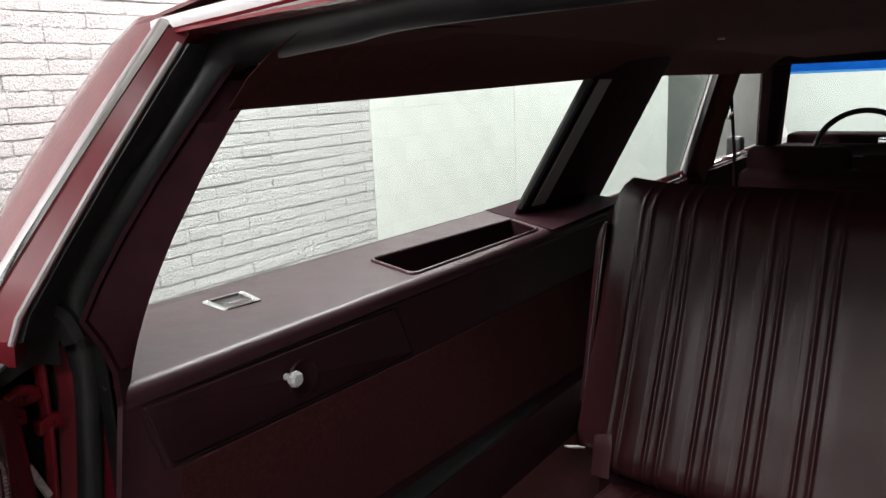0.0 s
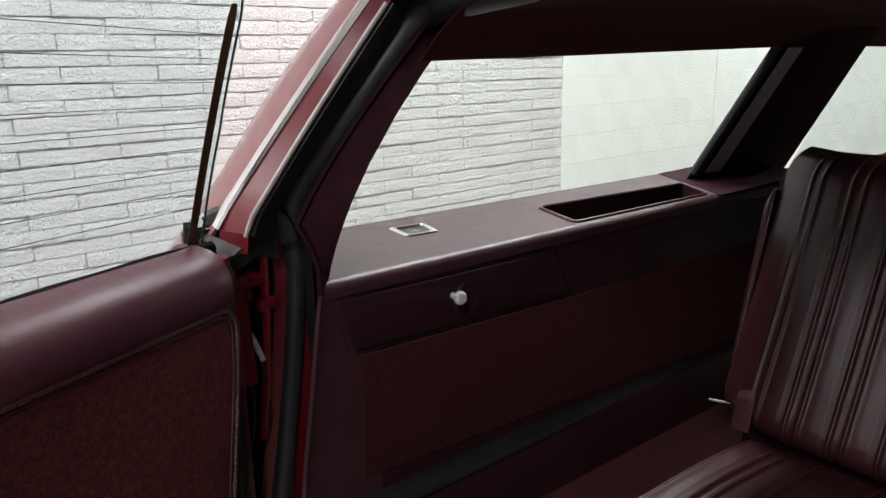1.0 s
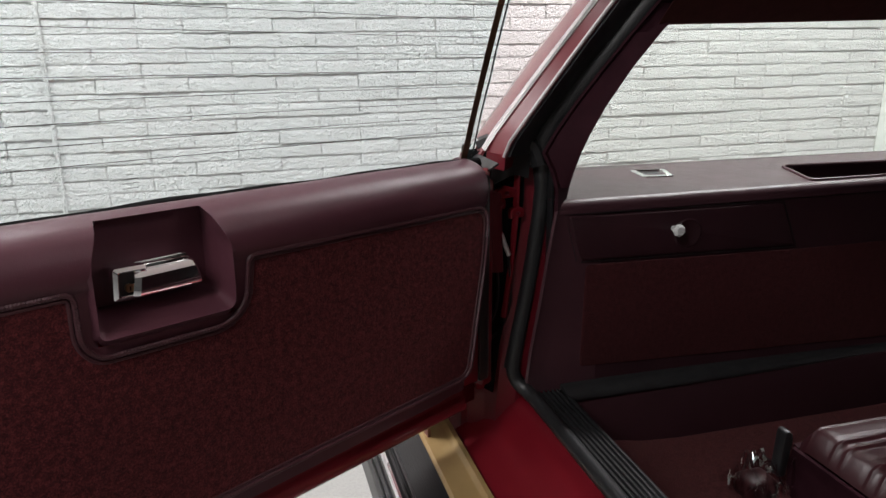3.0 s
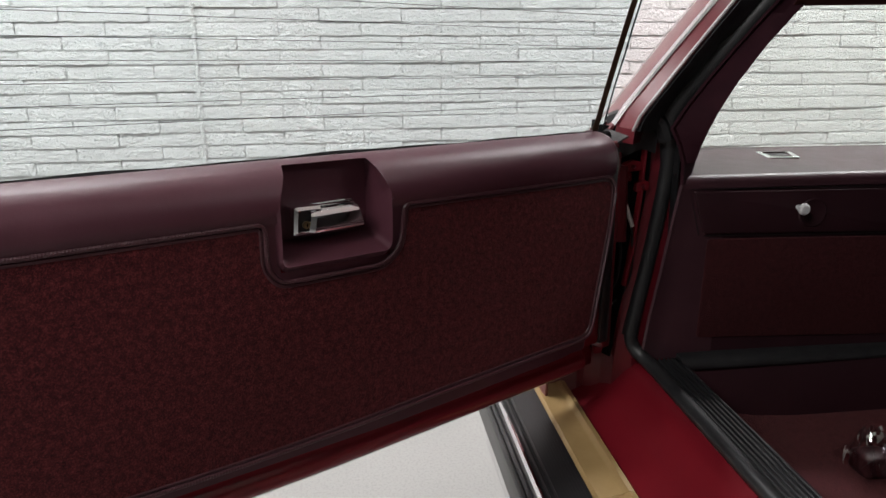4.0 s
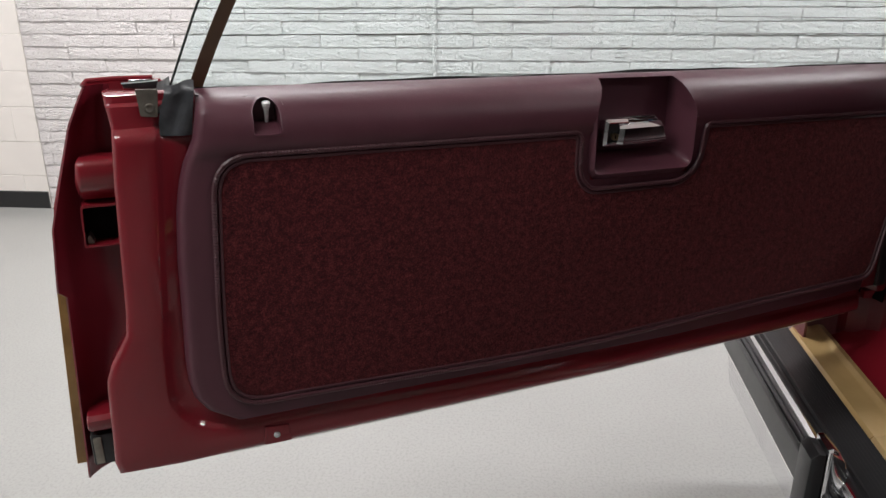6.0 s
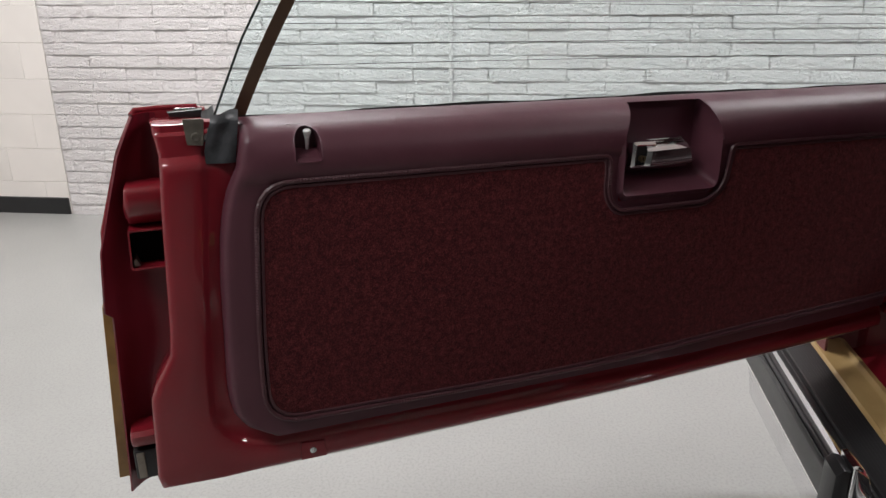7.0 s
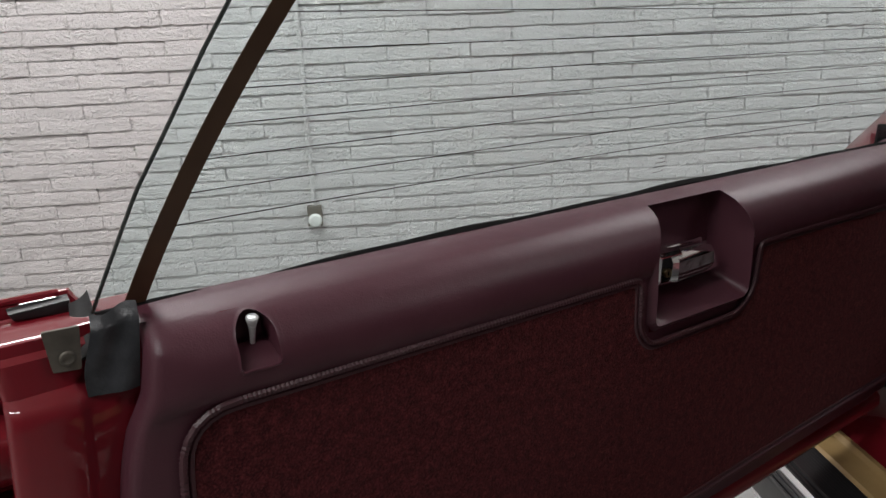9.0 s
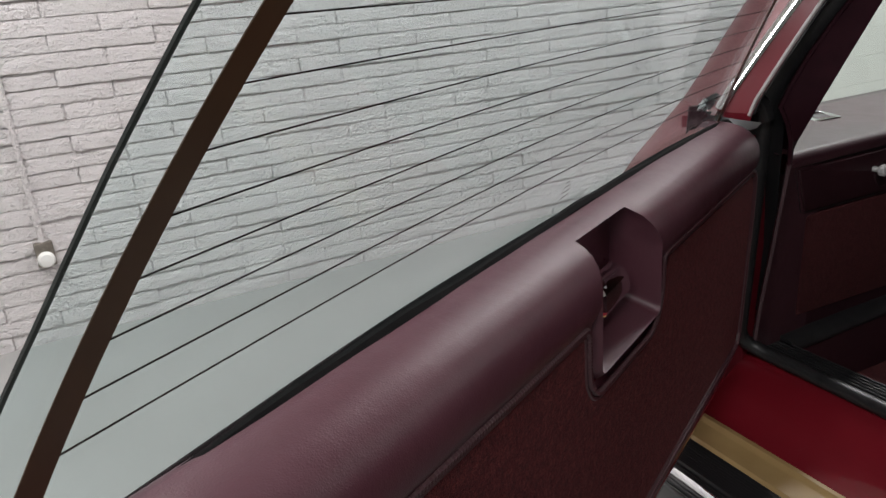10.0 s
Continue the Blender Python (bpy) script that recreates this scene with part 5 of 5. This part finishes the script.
wrapped = thing("wrapped_belt_end", "maroon belt end in crumpled clear plastic on the load floor", "belt")
part("belt_end", boxm((-0.475, 0.395, 0.455), (-0.415, 0.460, 0.500), 0.012, 3), SEAT, wrapped)
part("plastic_film", sheet(18, 18, crumple), film, wrapped, "crumpled clear plastic film", 8)

# ---- load floor, sill and bumper
cp("load_floor", thick(sheet(12, 16, lambda a, b: (-0.70 + 1.40 * a, 0.13 + 1.5 * b, 0.455 + 0.05 * max(0, 1 - b * 5) ** 2)), 0.02), FLOOR_CARPET, "dark maroon carpeted load floor")
sill = cp("sill_plate", boxm((-0.705, 0.070, 0.575), (0.715, 0.142, 0.598), 0.005), BLACK, "black ribbed sill plate")
for k in range(6):
    part("sill_rib", boxm((-0.705, 0.080 + 0.010 * k, 0.596), (0.705, 0.0845 + 0.010 * k, 0.602), 0.0015, 1), BLACK, sill)
bseal = [(-0.735, 0.040, 0.70), (-0.730, 0.032, 0.655), (-0.722, 0.040, 0.622), (-0.690, 0.058, 0.603), (-0.62, 0.062, 0.599), (-0.3, 0.060, 0.599), (0.3, 0.060, 0.599), (0.66, 0.060, 0.599)]
cp("sill_seal", tubem(spline(bseal, 8), 0.015, 12), RUBBER, "black rubber sill seal")
prof = [(0.060, 0.588), (0.044, 0.583), (0.022, 0.566), (-0.012, 0.520), (-0.030, 0.504), (-0.072, 0.489), (-0.077, 0.480), (-0.077, 0.42), (0.055, 0.42)]
cp("rear_sill", prism(prof, -0.80, 0.80, lambda p, q, r: (r, p, q), 0.004), PAINT, "glossy red painted rear sill")
gprof = [(-0.0765, 0.488), (-0.080, 0.497), (-0.090, 0.4975), (-0.097, 0.491), (-0.101, 0.489), (-0.147, 0.4895), (-0.153, 0.484), (-0.153, 0.42), (-0.0765, 0.42)]
for x0, x1 in ((-0.835, -0.3872), (-0.3856, 0.835)):
    cp("bumper_filler", prism(gprof, x0, x1, lambda p, q, r: (r + 0.006 * math.sin(p * 70), p, q), 0.0015), GOLD, "tan plastic bumper filler strip, cracked across")
bp = [(-0.1545, 0.485), (-0.212, 0.477), (-0.2145, 0.4815), (-0.2185, 0.4815), (-0.221, 0.476), (-0.2255, 0.476), (-0.2275, 0.480), (-0.231, 0.480), (-0.2335, 0.474), (-0.236, 0.472), (-0.236, 0.40), (-0.1545, 0.40)]
pad = cp("bumper_step_pad", prism(bp, -0.86, 0.86, lambda p, q, r: (r, p, q), 0.0008), BLACK, "black ribbed bumper step pad")
for k in range(8):
    part("pad_rib", boxm((-0.86, -0.1640 - 0.0060 * k, 0.4775 - 0.0009 * k), (0.86, -0.1620 - 0.0060 * k, 0.4842 - 0.0009 * k)), BLACK, pad, smooth=0)
bpf = [(-0.2365, 0.473), (-0.2385, 0.481), (-0.2440, 0.483), (-0.2490, 0.479), (-0.2510, 0.471), (-0.2510, 0.40), (-0.262, 0.38), (-0.250, 0.30), (-0.20, 0.30), (-0.20, 0.39), (-0.2365, 0.39)]
cp("rear_bumper", prism(bpf, -0.90, 0.90, lambda p, q, r: (r, p, q), 0.002), CHROME, "chrome rear bumper")
cp("bumper_groove", boxm((-0.90, -0.262, 0.405), (0.90, -0.2515, 0.462), 0.003), BLACK)
cp("bumper_rub_strip", boxm((-0.90, -0.2745, 0.400), (0.90, -0.2625, 0.462), 0.005, 3), GREYSTRIP, "grey bumper rub strip")
gd = [(-0.240, 0.30), (-0.240, 0.500), (-0.250, 0.522), (-0.258, 0.536), (-0.268, 0.542), (-0.277, 0.540), (-0.277, 0.30)]
guard = cp("bumper_guard", prism(gd, -0.305, -0.245, lambda p, q, r: (r, p, q), 0.007, 3), CHROME, "chrome bumper guard with a black front pad")
part("guard_pad", prism([(-0.2775, 0.31), (-0.2775, 0.530), (-0.290, 0.533), (-0.301, 0.522), (-0.304, 0.31)], -0.302, -0.248, lambda p, q, r: (r, p, q), 0.004), BLACK, guard, "black guard pad")

# ---- the far side of the body mirrors the near one
def mirrored(ob, parent):
    me = ob.data.copy()
    me.transform(Matrix.Scale(-1, 4, (1, 0, 0)) @ ob.matrix_basis)
    me.flip_normals()
    twin = new(ob.name.split(".")[0], me)
    twin.parent = parent
    if ob.name.split(".")[0] in ("side_glass", "door_glass"):
        twin.visible_shadow = False
    return twin


for ob in list(wagon.children):
    if ob.name.split(".")[0] in ("quarter_corner", "body_side", "pillar_channel", "rear_pillar_trim", "lower_pillar_trim", "side_trim", "side_shelf", "middle_pillar", "side_glass", "door_glass", "door_card", "cantrail_trim", "wheel_well_step", "door_pillar", "hinge_jamb"):
        mirrored(ob, wagon)
hood = sheet(16, 12, lambda a, b: ((2 * a - 1) * (0.94 - 0.06 * b), 4.20 + 1.15 * b, 0.905 - 0.09 * b * b - 0.05 * abs(2 * a - 1) ** 4))
cp("bonnet", thick(hood, 0.01), PAINT, "maroon bonnet")
cp("front_body", prism(rounded([(4.45, 0.34), (5.34, 0.34), (5.38, 0.60), (5.34, 0.79), (4.45, 0.80)], 0.03, 3), -0.93, 0.93, lambda p, q, r: (r, p, q)), PAINT, "maroon front end of the car")

# ---- wheels
ty = [(0.19, -0.10), (0.28, -0.115), (0.335, -0.10), (0.345, -0.05), (0.347, 0.0), (0.345, 0.05), (0.335, 0.10), (0.28, 0.115), (0.19, 0.10)]
rim = [(0.0, 0.085), (0.06, 0.09), (0.08, 0.06), (0.16, 0.05), (0.185, 0.09), (0.192, 0.09), (0.192, -0.09), (0.0, -0.08)]
for x, y in ((-0.862, 1.05), (0.862, 1.05), (-0.862, 4.05), (0.862, 4.05)):
    w = cp("wheel", lathe(rim, 32), DULL, "steel road wheel")
    w.matrix_basis = Matrix.Translation((x, y, 0.347)) @ Euler((0, radians(90 if x > 0 else -90), 0)).to_matrix().to_4x4()
    part("tyre", lathe(ty, 40), RUBBER, w, "black rubber tyre")

# ---------------------------------------------------------------- wall fittings
conduit = part("conduit", tubem([(WX + 0.012, -0.705, z) for z in (0.43, 1.2, 2.2, 3.4)], 0.011, 10), BRICK, m=WM)
tagged(conduit, "thin white painted conduit fixed down the brick wall", "conduit")
out = thing("outlet_box", "small pale wall outlet with a cover on the brick wall", "outlet", WM @ Matrix.Translation((WX, -0.705, 0.39)))
part("box_body", boxm((0.0, -0.036, -0.045), (0.030, 0.036, 0.060), 0.005), DULL, out)
part("cover", lathe([(0.0, 0.030), (0.026, 0.026), (0.034, 0.012), (0.034, 0.0)], 20), WHITE, out).matrix_basis = Matrix.Translation((0.03, 0, -0.012)) @ Euler((0, radians(90), 0)).to_matrix().to_4x4()

# ---------------------------------------------------------------- bricks and blocks
BH, BL, CH, JT, Z0 = 0.0634, 0.4050, 0.0668, 0.0014, 0.063


def brick_mesh(seed, length, height, depth=0.020):
    """Split-face brick: rough face with a hanging lower lip, ends drawn in where paint fills the upright joint."""
    r = random.Random(seed)
    cuts = max(3, round(length / 0.025))
    steps = [0.0, 0.005 / length] + [k / cuts for k in range(1, cuts)] + [1 - 0.005 / length, 1.0]
    levels = [0.0, 0.14, 0.42, 0.70, 1.0]
    bm = bmesh.new()
    g = []
    for i, f in enumerate(steps):
        end = i in (0, len(steps) - 1)
        for j, h in enumerate(levels):
            d = (0.94, 0.98, 0.95, 0.93, 0.76)[j] - (0.27 if end else 0.0)
            wob = 0.0007 if end else 0.0016
            g.append(bm.verts.new((depth * d + r.uniform(-wob, wob), (f - 0.5) * length + (0.0 if i < 2 or i > len(steps) - 3 else r.uniform(-0.006, 0.006)), (h - 0.5) * height + (r.uniform(-0.0012, 0.0012) if j in (0, 4) else r.uniform(-0.004, 0.004)))))
    nx, nz = len(steps) - 1, len(levels) - 1
    at = lambda i, j: g[i * (nz + 1) + j]
    for i in range(nx):
        for j in range(nz):
            bm.faces.new((at(i, j), at(i + 1, j), at(i + 1, j + 1), at(i, j + 1)))
    rim = [at(i, 0) for i in range(nx + 1)] + [at(nx, j) for j in range(1, nz + 1)] + [at(i, nz) for i in range(nx - 1, -1, -1)] + [at(0, j) for j in range(nz - 1, 0, -1)]
    bk = [bm.verts.new((-0.016, v.co.y, v.co.z)) for v in rim]
    for k in range(len(rim)):
        j = (k + 1) % len(rim)
        bm.faces.new((rim[k], bk[k], bk[j], rim[j]))
    bmesh.ops.recalc_face_normals(bm, faces=bm.faces)
    me = bpy.data.meshes.new("brick")
    bm.to_mesh(me)
    bm.free()
    me.materials.append(BRICK)
    return me


whole = [brick_mesh(s, BL, BH) for s in range(24)]
rest_v, rest_f = [], []
rng = random.Random(5)
rows = 50
shift = (0.85, 0.35)


def put_rest(me, m):
    base = len(rest_v)
    rest_v.extend(tuple(m @ v.co) for v in me.vertices)
    rest_f.extend(tuple(base + k for k in p.vertices) for p in me.polygons)


cut_cache = {}
for r in range(rows):
    z = Z0 + CH * (r - 0.5)
    y = Y_B0 - 0.4064 * shift[r % 2]
    while y < Y_B1 - 0.02:
        a, b = max(y, Y_B0 + rng.uniform(0, 0.006)), min(y + 0.4064, Y_B1 - rng.uniform(0, 0.005))
        y += 0.4064
        if b - a < 0.05:
            continue
        if b - a > 0.39:
            me = whole[rng.randrange(len(whole))]
        else:
            key = round(b - a, 2)
            me = cut_cache.setdefault(key, brick_mesh(int(key * 1000), key - JT, BH))
        m = Matrix.Translation((WX - 0.014 + rng.uniform(-0.0025, 0.0045), (a + b) / 2, z + rng.uniform(-0.001, 0.001))) @ Euler((0, radians(rng.uniform(-0.9, 0.9)), 0)).to_matrix().to_4x4()
        if -2.3 < (a + b) / 2 < 1.2 and 0.55 < z < 1.60 and len(wall_west.children) < 300:
            ob = new("brick", me)
            ob.parent = wall_west
            ob.matrix_basis = m
        else:
            put_rest(me, m)
me = bpy.data.meshes.new("outer_bricks")
me.from_pydata(rest_v, [], rest_f)
me.materials.append(BRICK)
ob = new("outer_bricks", me)
ob.parent = wall_west
tagged(ob, "white painted split-face bricks", kind="stuff")


def block_mesh(length, material=BLOCK, bev=0.0022):
    bm = boxm((-0.012, -length / 2, -0.0996), (0.012, length / 2, 0.0996), bev, 1)
    me = bpy.data.meshes.new("block")
    bm.to_mesh(me)
    bm.free()
    me.materials.append(material)
    return me


blocks = {}
BLK = 0.603
for r in range(17):
    z = 0.1966 + 0.2004 * (r - 0.5)
    for y0, y1, ph in ((Y_L, Y_B0 - 0.004, BLK), (Y_B1 + 0.004, 5.995, 0.1), (6.005, Y_R, 0.3)):
        y = y0 - 0.4064 * ((ph + 0.5 * (r % 2)) % 1.0)
        while y < y1 - 0.01:
            a, b = max(y, y0), min(y + 0.4064, y1)
            y += 0.4064
            if b - a < 0.03:
                continue
            k = round(b - a, 3)
            if y0 > 0:
                me = blocks.get(-k) or blocks.setdefault(-k, block_mesh(k - 0.0001, PLAINBLOCK, 0.0012))
            else:
                me = blocks.get(k) or blocks.setdefault(k, block_mesh(k - 0.0003))
            ob = new("block", me)
            ob.parent = wall_west
            ob.matrix_basis = Matrix.Translation((WX - 0.012, (a + b) / 2, z))
for r in range(9):
    z = 0.1966 + 0.2004 * (r - 0.5)
    x = WX - 0.4064 * (0.4 + 0.5 * (r % 2))
    while x < WX + 1.6:
        a, b = max(x, WX), x + 0.4064
        x += 0.4064
        if b - a < 0.03:
            continue
        k = round(b - a, 3)
        me = blocks.get(k) or blocks.setdefault(k, block_mesh(k - 0.0003))
        ob = new("block", me)
        ob.parent = wall_south
        ob.matrix_basis = Matrix.Translation(((a + b) / 2, Y_L - 0.022, z)) @ Matrix.Rotation(math.pi / 2, 4, "Z")
